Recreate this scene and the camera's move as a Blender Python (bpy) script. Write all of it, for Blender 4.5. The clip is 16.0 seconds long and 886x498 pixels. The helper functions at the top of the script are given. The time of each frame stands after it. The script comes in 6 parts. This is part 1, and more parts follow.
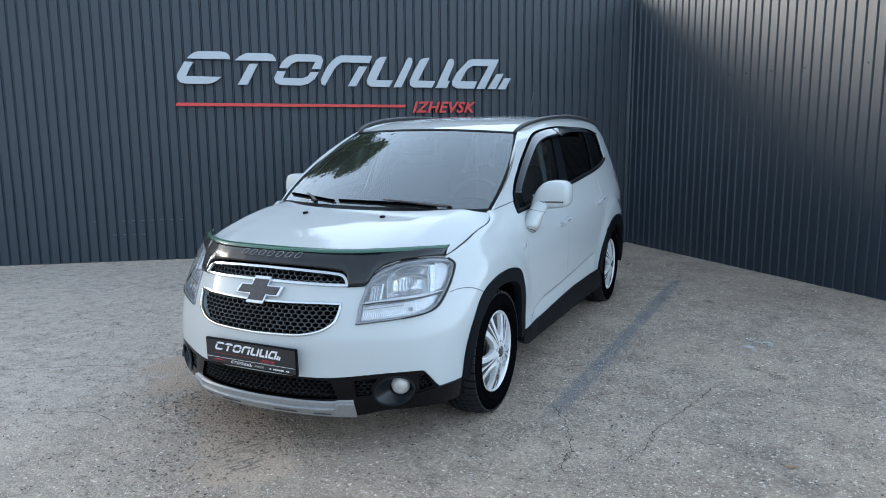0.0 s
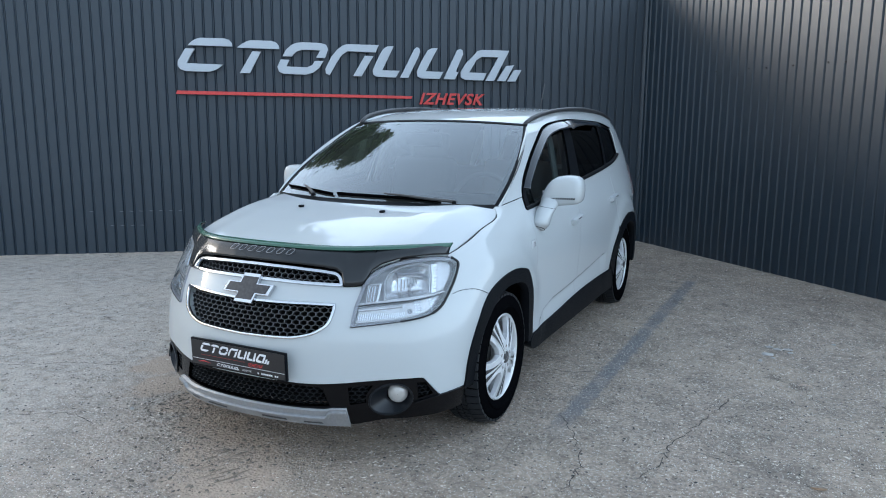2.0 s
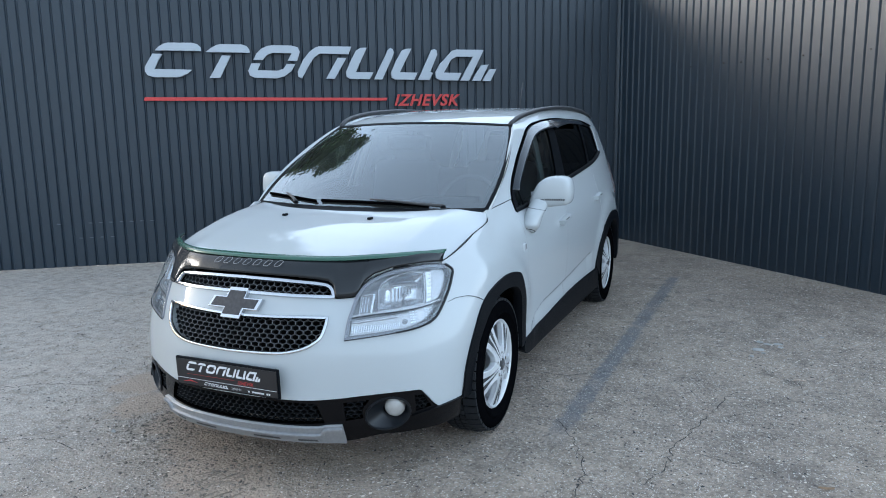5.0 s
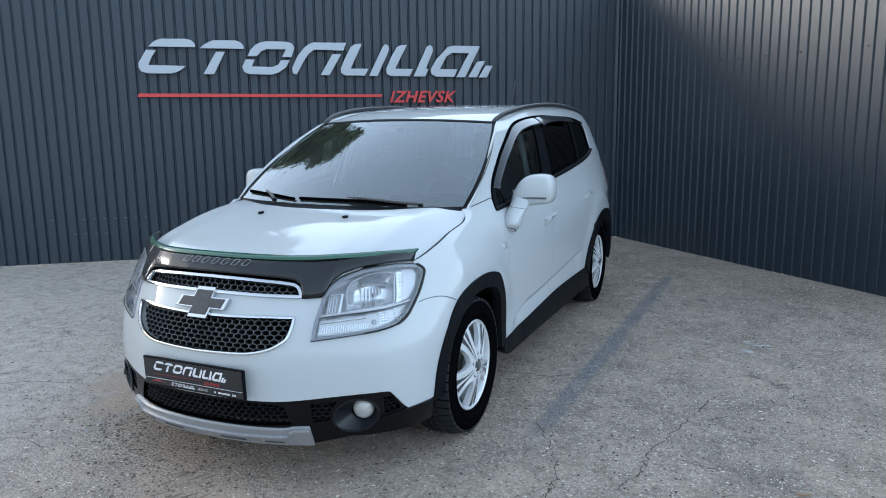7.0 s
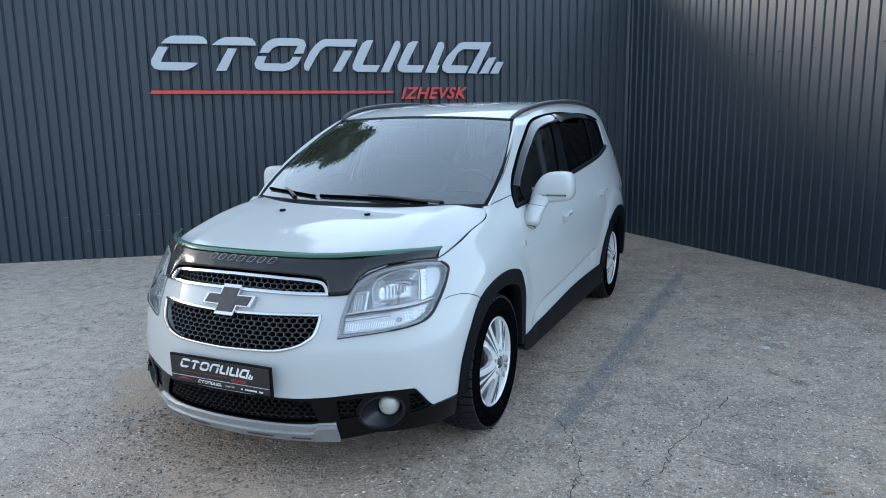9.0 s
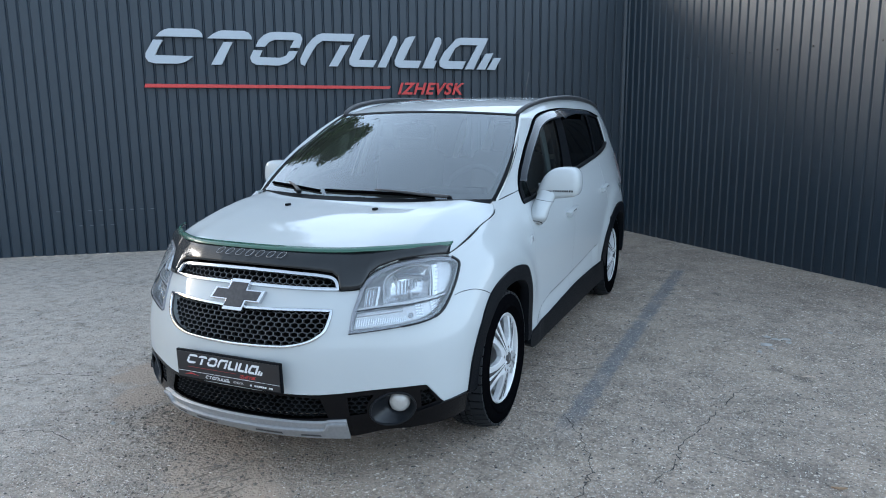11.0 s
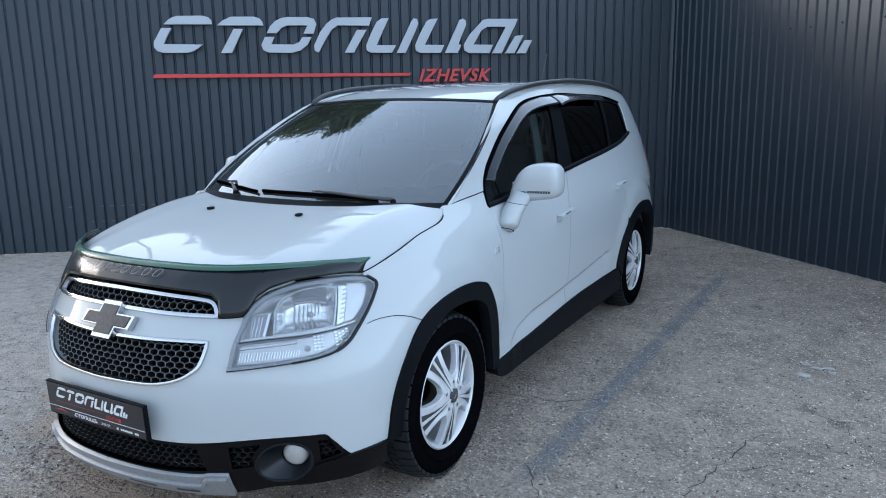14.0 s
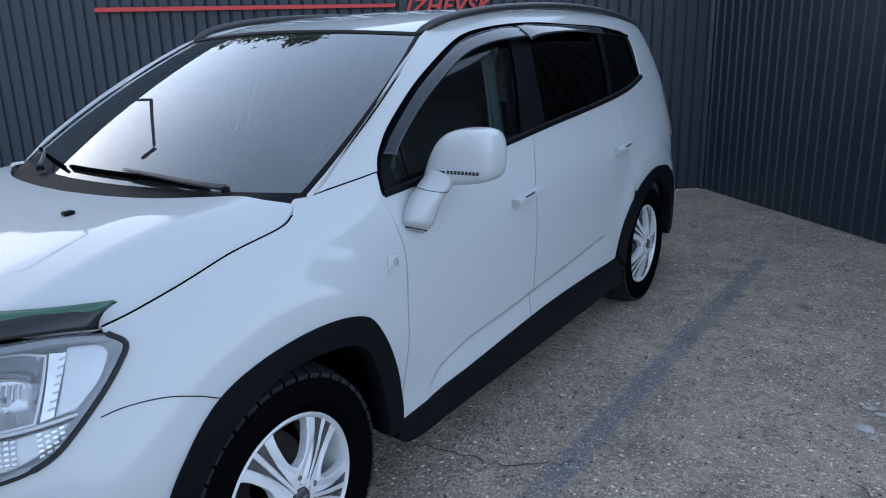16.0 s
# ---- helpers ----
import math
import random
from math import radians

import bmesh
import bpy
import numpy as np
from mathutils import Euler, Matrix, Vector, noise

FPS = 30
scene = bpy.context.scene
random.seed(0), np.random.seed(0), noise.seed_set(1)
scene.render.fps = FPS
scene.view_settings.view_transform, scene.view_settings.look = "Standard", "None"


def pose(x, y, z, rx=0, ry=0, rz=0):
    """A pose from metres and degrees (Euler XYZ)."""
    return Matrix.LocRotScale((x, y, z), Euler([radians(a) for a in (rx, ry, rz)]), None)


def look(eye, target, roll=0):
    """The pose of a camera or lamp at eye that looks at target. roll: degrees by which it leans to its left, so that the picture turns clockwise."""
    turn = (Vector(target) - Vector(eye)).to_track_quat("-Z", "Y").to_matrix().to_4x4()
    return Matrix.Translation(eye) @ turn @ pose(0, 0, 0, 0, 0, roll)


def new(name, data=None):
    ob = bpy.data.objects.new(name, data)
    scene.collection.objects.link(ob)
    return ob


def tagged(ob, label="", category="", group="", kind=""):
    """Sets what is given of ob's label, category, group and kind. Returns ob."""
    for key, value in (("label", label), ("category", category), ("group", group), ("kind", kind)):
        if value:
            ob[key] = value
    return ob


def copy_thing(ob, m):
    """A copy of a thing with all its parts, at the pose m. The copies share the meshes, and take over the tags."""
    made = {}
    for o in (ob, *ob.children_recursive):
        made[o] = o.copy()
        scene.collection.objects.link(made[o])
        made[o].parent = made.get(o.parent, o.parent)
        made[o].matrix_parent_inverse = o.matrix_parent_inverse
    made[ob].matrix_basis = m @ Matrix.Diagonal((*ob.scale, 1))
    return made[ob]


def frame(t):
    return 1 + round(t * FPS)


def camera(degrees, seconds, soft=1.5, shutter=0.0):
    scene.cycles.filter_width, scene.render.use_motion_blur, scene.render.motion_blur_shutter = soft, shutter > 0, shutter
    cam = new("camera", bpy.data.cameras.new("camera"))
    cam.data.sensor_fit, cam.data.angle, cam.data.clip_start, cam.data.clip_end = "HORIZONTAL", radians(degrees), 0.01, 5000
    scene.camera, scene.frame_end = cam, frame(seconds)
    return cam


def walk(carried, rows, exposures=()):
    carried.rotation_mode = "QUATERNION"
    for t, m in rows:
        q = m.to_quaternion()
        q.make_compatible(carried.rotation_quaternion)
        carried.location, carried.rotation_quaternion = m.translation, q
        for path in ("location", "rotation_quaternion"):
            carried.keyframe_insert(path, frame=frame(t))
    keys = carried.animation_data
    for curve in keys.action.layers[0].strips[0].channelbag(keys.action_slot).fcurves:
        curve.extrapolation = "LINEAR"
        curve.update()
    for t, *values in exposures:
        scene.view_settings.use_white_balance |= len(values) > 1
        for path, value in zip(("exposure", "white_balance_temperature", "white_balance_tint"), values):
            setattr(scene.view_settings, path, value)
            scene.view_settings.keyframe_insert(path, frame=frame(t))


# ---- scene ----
cam = camera(62.2, 16.0, 1.0)
PATH = [
    (0, (2.224, -3.521, 1.52), (1.376, -1.74, 1.187), -0.4),
    (0.5, (2.082, -3.53, 1.523), (1.255, -1.739, 1.195), -0.8),
    (1, (2.0, -3.533, 1.521), (1.182, -1.737, 1.197), -0.6),
    (1.5, (2.043, -3.454, 1.505), (1.204, -1.67, 1.171), 0.1),
    (2, (2.139, -3.296, 1.496), (1.275, -1.527, 1.149), 0.4),
    (2.5, (2.18, -3.206, 1.508), (1.303, -1.443, 1.159), -0.0),
    (3, (2.162, -3.171, 1.506), (1.29, -1.405, 1.159), -0.8),
    (5.5, (1.993, -3.251, 1.508), (1.205, -1.445, 1.16), -0.8),
    (6, (2.089, -3.186, 1.499), (1.28, -1.39, 1.15), -0.4),
    (6.5, (2.132, -3.131, 1.499), (1.31, -1.342, 1.147), -0.4),
    (7, (2.132, -3.127, 1.508), (1.316, -1.336, 1.152), -0.8),
    (7.5, (2.135, -3.127, 1.504), (1.317, -1.339, 1.137), -1.5),
    (8, (2.129, -3.115, 1.504), (1.299, -1.334, 1.128), -2.0),
    (8.5, (2.102, -3.143, 1.515), (1.273, -1.361, 1.143), -1.6),
    (9, (2.057, -3.174, 1.521), (1.233, -1.39, 1.153), -0.9),
    (11.5, (1.948, -3.189, 1.505), (1.157, -1.39, 1.129), -0.5),
    (12, (1.971, -3.154, 1.506), (1.16, -1.364, 1.132), -0.7),
    (12.5, (2.17, -2.974, 1.493), (1.306, -1.209, 1.122), -0.7),
    (13, (2.262, -2.826, 1.492), (1.346, -1.086, 1.123), -0.2),
    (13.5, (2.217, -2.602, 1.49), (1.267, -0.884, 1.11), -0.2),
    (14, (2.227, -2.385, 1.485), (1.246, -0.689, 1.085), -1.2),
    (14.5, (2.33, -2.093, 1.492), (1.3, -0.43, 1.073), -2.0),
    (15, (2.324, -1.834, 1.472), (1.273, -0.193, 1.024), -1.6),
    (15.5, (2.171, -1.541, 1.476), (1.117, 0.087, 0.985), -1.6),
    (16, (2.109, -1.137, 1.448), (1.033, 0.456, 0.899), -1.6),
]
walk(cam, [(t, look(eye, target, roll)) for t, eye, target, roll in PATH],
     [(0, -.02, 6090, 10), (3, -.04, 6040, 10), (9, -.06, 5980, 10), (12, -.06, 5950, 10), (14, -.12, 5860, 12), (16, -.42, 5820, 16)])

# ---- light: open shade under a bright hazy sky ----
world = bpy.data.worlds.new("sky")
scene.world = world
world.use_nodes = True
wn, wl = world.node_tree.nodes, world.node_tree.links
wn.clear()
SUN_AZ, SUN_EL = radians(-93), radians(12.5)
sky = wn.new("ShaderNodeTexSky")
sky.sky_type, sky.sun_disc = "NISHITA", False
sky.sun_elevation, sky.sun_rotation = SUN_EL, SUN_AZ
sky.air_density, sky.dust_density, sky.ozone_density = 1.0, 3.0, 1.0
# thin cloud, brighter towards the horizon and on the side beyond the corner, under the clear sky's glow
haze = wn.new("ShaderNodeBackground")
haze.inputs["Color"].default_value = (.765, .92, 1.075, 1)
way = wn.new("ShaderNodeTexCoord")
split = wn.new("ShaderNodeSeparateXYZ")
fall = wn.new("ShaderNodeMapRange")
fall.inputs["From Min"].default_value, fall.inputs["From Max"].default_value = 0.10, 0.85
fall.inputs["To Min"].default_value, fall.inputs["To Max"].default_value = 2.03, .94
wl.new(way.outputs["Generated"], split.inputs["Vector"])
wl.new(split.outputs["Z"], fall.inputs["Value"])
lean, swell, tilt = wn.new("ShaderNodeVectorMath"), wn.new("ShaderNodeMath"), wn.new("ShaderNodeMath")
lean.operation, swell.operation, tilt.operation = "DOT_PRODUCT", "ADD", "MULTIPLY"
lean.inputs[1].default_value = (.20, .34, 0)
swell.inputs[1].default_value = 1.0
wl.new(way.outputs["Generated"], lean.inputs[0])
wl.new(lean.outputs["Value"], swell.inputs[0])
wl.new(swell.outputs["Value"], tilt.inputs[0])
wl.new(fall.outputs["Result"], tilt.inputs[1])
wl.new(tilt.outputs["Value"], haze.inputs["Strength"])
back = wn.new("ShaderNodeBackground")
back.inputs["Strength"].default_value = 0.15
both_skies = wn.new("ShaderNodeAddShader")
wout = wn.new("ShaderNodeOutputWorld")
wl.new(sky.outputs["Color"], back.inputs["Color"])
wl.new(back.outputs["Background"], both_skies.inputs[0])
wl.new(haze.outputs["Background"], both_skies.inputs[1])
wl.new(both_skies.outputs["Shader"], wout.inputs["Surface"])
sun_data = bpy.data.lights.new("sun", "SUN")
sun_data.energy, sun_data.angle, sun_data.color = 1.7, radians(18), (1.0, .985, .97)
sun = new("sun", sun_data)
sun_dir = Vector((math.sin(SUN_AZ) * math.cos(SUN_EL), math.cos(SUN_AZ) * math.cos(SUN_EL), math.sin(SUN_EL)))
sun.matrix_world = look(sun_dir * 30, (0, 0, 0))

# ---- materials ----
def material(name, color, rough=.5, metal=0.0, coat=0.0, grain=None, stain=None, bump=None, spec=.5):
    """A principled material. grain and stain: (scale, how much, second colour); bump: (scale, strength, distance)."""
    m = bpy.data.materials.new(name)
    m.use_nodes = True
    nt = m.node_tree
    n, l = nt.nodes, nt.links
    b = n["Principled BSDF"]
    b.inputs["Roughness"].default_value = rough
    b.inputs["Metallic"].default_value = metal
    b.inputs["Coat Weight"].default_value = coat
    b.inputs["Coat Roughness"].default_value = .03
    b.inputs["Specular IOR Level"].default_value = spec
    b.inputs["Base Color"].default_value = (*color, 1)
    tex = n.new("ShaderNodeTexCoord")
    last = None
    for layer in (stain, grain):
        if not layer:
            continue
        scale, much, second = layer
        t = n.new("ShaderNodeTexNoise")
        t.inputs["Scale"].default_value, t.inputs["Detail"].default_value = scale, 6
        l.new(tex.outputs["Object"], t.inputs["Vector"])
        r = n.new("ShaderNodeMapRange")
        r.inputs["From Min"].default_value, r.inputs["From Max"].default_value = .38, .68
        r.inputs["To Max"].default_value = much
        l.new(t.outputs["Fac"], r.inputs["Value"])
        x = n.new("ShaderNodeMix")
        x.data_type = "RGBA"
        x.inputs["B"].default_value = (*second, 1)
        if last is None:
            x.inputs["A"].default_value = (*color, 1)
        else:
            l.new(last, x.inputs["A"])
        l.new(r.outputs["Result"], x.inputs["Factor"])
        last = x.outputs["Result"]
    if last is not None:
        l.new(last, b.inputs["Base Color"])
    if bump:
        t = n.new("ShaderNodeTexNoise")
        t.inputs["Scale"].default_value, t.inputs["Detail"].default_value = bump[0], 5
        l.new(tex.outputs["Object"], t.inputs["Vector"])
        u = n.new("ShaderNodeBump")
        u.inputs["Strength"].default_value, u.inputs["Distance"].default_value = bump[1], bump[2]
        l.new(t.outputs["Fac"], u.inputs["Height"])
        l.new(u.outputs["Normal"], b.inputs["Normal"])
    return m


def glass_material(name, tint, ior=1.5, rough=0.0, grey_veil=0.0, faces=2.0):
    """Thin glass: tinted see-through with a Fresnel gloss and, if wanted, a painted grey veil."""
    m = bpy.data.materials.new(name)
    m.use_nodes = True
    n, l = m.node_tree.nodes, m.node_tree.links
    n.clear()
    out, mix = n.new("ShaderNodeOutputMaterial"), n.new("ShaderNodeMixShader")
    clear, gloss, fres = n.new("ShaderNodeBsdfTransparent"), n.new("ShaderNodeBsdfGlossy"), n.new("ShaderNodeFresnel")
    clear.inputs["Color"].default_value = (*tint, 1)
    gloss.inputs["Roughness"].default_value = rough
    gloss.inputs["Color"].default_value = (.90, .96, 1.0, 1)
    fres.inputs["IOR"].default_value = ior
    twice, plus, share = n.new("ShaderNodeMath"), n.new("ShaderNodeMath"), n.new("ShaderNodeMath")
    twice.operation, plus.operation, share.operation = "MULTIPLY", "ADD", "DIVIDE"
    twice.inputs[1].default_value = faces
    plus.inputs[1].default_value = 1.0
    l.new(fres.outputs["Fac"], twice.inputs[0])
    l.new(fres.outputs["Fac"], plus.inputs[0])
    l.new(twice.outputs["Value"], share.inputs[0])
    l.new(plus.outputs["Value"], share.inputs[1])
    l.new(share.outputs["Value"], mix.inputs["Fac"])
    l.new(clear.outputs["BSDF"], mix.inputs[1])
    l.new(gloss.outputs["BSDF"], mix.inputs[2])
    last = mix.outputs["Shader"]
    # diffuse grey that brightens the glass, a sky haze put into its colour
    if grey_veil:
        film, veil, spots, span = n.new("ShaderNodeBsdfDiffuse"), n.new("ShaderNodeMixShader"), n.new("ShaderNodeTexNoise"), n.new("ShaderNodeMapRange")
        where = n.new("ShaderNodeTexCoord")
        film.inputs["Color"].default_value = (.50, .50, .50, 1)
        spots.inputs["Scale"].default_value, spots.inputs["Detail"].default_value = 3.0, 8
        span.inputs["To Min"].default_value, span.inputs["To Max"].default_value = grey_veil * .6, grey_veil * 1.4
        l.new(where.outputs["Object"], spots.inputs["Vector"])
        l.new(spots.outputs["Fac"], span.inputs["Value"])
        l.new(span.outputs["Result"], veil.inputs["Fac"])
        l.new(last, veil.inputs[1])
        l.new(film.outputs["BSDF"], veil.inputs[2])
        last = veil.outputs["Shader"]
    l.new(last, out.inputs["Surface"])
    return m


PAINT = material("white_car_paint", (.475, .505, .515), .55, 0, 1.0, grain=(900, .10, (.45, .48, .49)), stain=(1.4, .12, (.455, .48, .485)), spec=.2)
BLACK_PLASTIC = material("black_textured_plastic", (.0028, .0040, .0060), .48, grain=(60, .4, (.005, .006, .008)), bump=(700, .25, .001), spec=.085)
GLOSS_BLACK = material("gloss_black_plastic", (.003, .003, .004), .25, 0, .08, stain=(9, .3, (.005, .005, .005)), spec=.16)
RUBBER = material("tyre_rubber", (.0022, .0024, .0032), .62, grain=(40, .5, (.0045, .0045, .0045)), bump=(250, .2, .001), spec=.0)
CHROME = material("chrome", (.60, .61, .63), .16, 1.0, grain=(30, .3, (.50, .51, .53)))
SATIN_SILVER = material("satin_silver_plastic", (.29, .295, .305), .42, .5, grain=(80, .3, (.42, .43, .44)), stain=(5, .3, (.40, .39, .37)))
RIM_WHITE = material("pale_silver_wheel_paint", (.64, .66, .68), .32, .15, .5, stain=(14, .25, (.60, .58, .55)))
# bluish sheen of the sky on the lugs put into the tread colour
TREAD_SHEEN = material("tread_rubber_with_sheen", (.014, .016, .019), .5, grain=(40, .5, (.020, .022, .025)), spec=.16)
RIM_GREY = material("machined_grey_wheel_face", (.060, .063, .068), .38, .4, .4, stain=(14, .3, (.045, .045, .046)))
DARK_METAL = material("dark_metal", (.05, .05, .05), .5, .7, grain=(50, .6, (.11, .08, .06)))
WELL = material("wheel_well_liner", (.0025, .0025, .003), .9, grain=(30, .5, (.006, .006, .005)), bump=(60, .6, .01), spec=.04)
TINT = glass_material("windscreen_glass", (.55, .60, .58), 1.88, grey_veil=.025)
SIDE_TINT = glass_material("side_window_glass", (.34, .40, .40), 1.27, faces=1.2)
DARK_TINT = glass_material("black_tinted_glass", (.02, .022, .024), 1.12, faces=1.0)
VISOR = material("smoked_acrylic", (.012, .014, .016), .20, 0, .0, stain=(6, .3, (.02, .025, .028)), spec=.45)
SMOKE = material("glossy_smoked_acrylic", (.010, .016, .024), .12, 0, .6, stain=(6, .3, (.015, .019, .022)), spec=.3)
RAIL_BLACK = material("satin_black_rail", (.035, .036, .039), .42, grain=(60, .4, (.035, .035, .037)), spec=.4)
LENS = glass_material("clear_lamp_lens", (.95, .96, .97), 1.45, grey_veil=.06, faces=1.3)
LAMP_CHROME = material("lamp_reflector", (.82, .83, .84), .16, .85, grain=(40, .25, (.66, .67, .68)))
LAMP_GREY = material("lamp_inner_grey", (.60, .61, .625), .26, .35, grain=(60, .3, (.48, .49, .50)))
INTERIOR = material("dark_cabin_trim", (.035, .036, .038), .75, grain=(50, .4, (.05, .05, .05)))
CABIN_GREY = material("grey_cabin_trim", (.30, .31, .31), .7, grain=(60, .4, (.25, .25, .25)))
RED_LENS = material("red_tail_lens", (.028, .003, .004), .2, 0, .2, grain=(90, .3, (.018, .002, .003)))
SIGN_WHITE = material("pale_grey_sign_face", (.45, .49, .53), .40, .15, grain=(30, .12, (.41, .45, .49)), stain=(2, .15, (.42, .45, .49)))
SIGN_RED = material("red_sign_face", (.62, .055, .050), .42, grain=(30, .2, (.52, .045, .042)))
PLATE_BLACK = material("black_plate_vinyl", (.012, .012, .014), .30, 0, .3, grain=(80, .3, (.02, .02, .022)))
GREEN_EDGE = material("green_reflex_acrylic", (.030, .100, .068), .25, 0, .2)
WHITE_INK = material("white_ink", (.72, .74, .76), .5)
RED_INK = material("red_ink", (.60, .05, .05), .5)
BLACK_INK = material("black_ink", (.02, .02, .022), .5)

# ---- building tools ----
from mathutils.geometry import delaunay_2d_cdt


def mesh_ob(name, verts, faces, mat, parent=None, label="", smooth=True, normals=None, fix=False):
    """One mesh object, with given vertex normals where a surface knows its own."""
    me = bpy.data.meshes.new(name)
    me.from_pydata([tuple(map(float, v)) for v in verts], [], [tuple(map(int, f)) for f in faces])
    if fix:
        bm = bmesh.new()
        bm.from_mesh(me)
        bmesh.ops.recalc_face_normals(bm, faces=bm.faces)
        bm.to_mesh(me)
        bm.free()
    me.materials.append(mat)
    if smooth:
        me.polygons.foreach_set("use_smooth", [True] * len(me.polygons))
    if normals is not None:
        me.normals_split_custom_set_from_vertices([tuple(map(float, n)) for n in normals])
    ob = new(name, me)
    if parent is not None:
        ob.parent = parent
    return tagged(ob, label)


def part(name, bm, mat, parent, label="", smooth=False):
    """Link a bmesh as one mesh object under a thing or a part."""
    me = bpy.data.meshes.new(name)
    bmesh.ops.recalc_face_normals(bm, faces=bm.faces)
    bm.to_mesh(me)
    bm.free()
    me.materials.append(mat)
    if smooth:
        me.polygons.foreach_set("use_smooth", [True] * len(me.polygons))
    ob = new(name, me)
    if parent is not None:
        ob.parent = parent
    return tagged(ob, label)


def empty(name, label="", category="", group="", kind=""):
    return tagged(new(name), label, category, group, kind)


def spline(pts, step=.012):
    """An open smooth line through the points."""
    p = np.array(pts, float)
    if len(p) == 2:
        n = max(2, int(np.linalg.norm(p[1] - p[0]) / step) + 1)
        return p[0] + np.linspace(0, 1, n)[:, None] * (p[1] - p[0])
    q = np.vstack([2 * p[0] - p[1], p, 2 * p[-1] - p[-2]])
    out = []
    for i in range(1, len(q) - 2):
        a, b, c, d = q[i - 1:i + 3]
        n = max(2, int(np.linalg.norm(c - b) / step) + 1)
        for t in np.linspace(0, 1, n, endpoint=False):
            out.append(.5 * (2 * b + (c - a) * t + (2 * a - 5 * b + 4 * c - d) * t * t + (3 * b - a - 3 * c + d) * t ** 3))
    out.append(p[-1])
    return np.array(out)


def outline(*runs, step=.012):
    """A closed outline of smooth runs that meet at corners."""
    got = []
    for r in runs:
        s = spline(r, step)
        if got and np.linalg.norm(got[-1][-1] - s[0]) < 1e-6:
            s = s[1:]
        got.append(s)
    o = np.vstack(got)
    keep = [0]
    for i in range(1, len(o)):
        if np.linalg.norm(o[i] - o[keep[-1]]) > 1e-4:
            keep.append(i)
    o = o[keep]
    if np.linalg.norm(o[0] - o[-1]) < 1e-4:
        o = o[:-1]
    area = .5 * np.sum(o[:, 0] * np.roll(o[:, 1], -1) - np.roll(o[:, 0], -1) * o[:, 1])
    return o if area > 0 else o[::-1]


def inside(pts, poly):
    """Which of the points lie in the polygon."""
    x, y = pts[:, 0], pts[:, 1]
    hit = np.zeros(len(pts), bool)
    a, b = poly, np.roll(poly, -1, 0)
    for (x0, y0), (x1, y1) in zip(a, b):
        if y0 == y1:
            continue
        cross = ((y0 > y) != (y1 > y)) & (x < (x1 - x0) * (y - y0) / (y1 - y0) + x0)
        hit ^= cross
    return hit


def fill(loops, step):
    """Triangles that fill the first outline less the others, over an even inner grid."""
    allp = np.vstack(loops)
    lo, hi = allp.min(0), allp.max(0)
    gx, gy = np.meshgrid(np.arange(lo[0] + step / 2, hi[0], step), np.arange(lo[1] + step / 2, hi[1], step))
    g = np.stack([gx.ravel(), gy.ravel()], 1)
    ok = inside(g, loops[0])
    for h in loops[1:]:
        ok &= ~inside(g, h)
    g = g[ok]
    if len(g):
        near = np.full(len(g), 9.0)
        for i in range(0, len(allp), 200):
            near = np.minimum(near, np.sqrt(((g[:, None] - allp[None, i:i + 200]) ** 2).sum(2)).min(1))
        g = g[near > step * .45]
    edges, k = [], 0
    for lp in loops:
        n = len(lp)
        edges += [(k + i, k + (i + 1) % n) for i in range(n)]
        k += n
    pts = np.vstack([allp, g])
    v, _, f, *_ = delaunay_2d_cdt([Vector(p) for p in pts], edges, [], 0, 1e-7)
    v = np.array([tuple(p) for p in v])
    f = np.array([t for t in f if len(t) == 3])
    c = v[f].mean(1)
    ok = inside(c, loops[0])
    for h in loops[1:]:
        ok &= ~inside(c, h)
    return v, f[ok]


def patch(name, loops, surf, mat, parent=None, label="", step=.035, lift=0.0, depth=.014, side=1):
    """A panel cut out of a surface: its skin, with the edge turned in by depth. side -1 mirrors it to the car's right."""
    if isinstance(loops, np.ndarray):
        loops = [loops]
    v, f = fill(loops, step)
    p, n = surf(v[:, 0], v[:, 1], lift)
    tri = p[f]
    flip = (np.cross(tri[:, 1] - tri[:, 0], tri[:, 2] - tri[:, 0]) * n[f].mean(1)).sum(1) < 0
    f = np.where(flip[:, None], f[:, ::-1], f)
    verts, norms, faces = [p], [n], [tuple(t) for t in f]
    k = len(p)
    if depth:
        for lp in loops:
            a, na = surf(lp[:, 0], lp[:, 1], lift)
            b = a - na * depth
            t = np.roll(a, -1, 0) - np.roll(a, 1, 0)
            out = np.cross(t, na)
            out /= np.linalg.norm(out, axis=1)[:, None] + 1e-9
            if lp is not loops[0]:
                out = out
            m = len(lp)
            soft = na * .5 + out * .6
            soft /= np.linalg.norm(soft, axis=1)[:, None]
            verts += [a, b]
            norms += [soft, out]
            for i in range(m):
                j = (i + 1) % m
                faces.append((k + i, k + m + i, k + m + j, k + j))
            k += 2 * m
    verts, norms = np.vstack(verts), np.vstack(norms)
    if side < 0:
        verts, norms = verts * (-1, 1, 1), norms * (-1, 1, 1)
        faces = [t[::-1] for t in faces]
    return mesh_ob(name, verts, faces, mat, parent, label, True, norms)


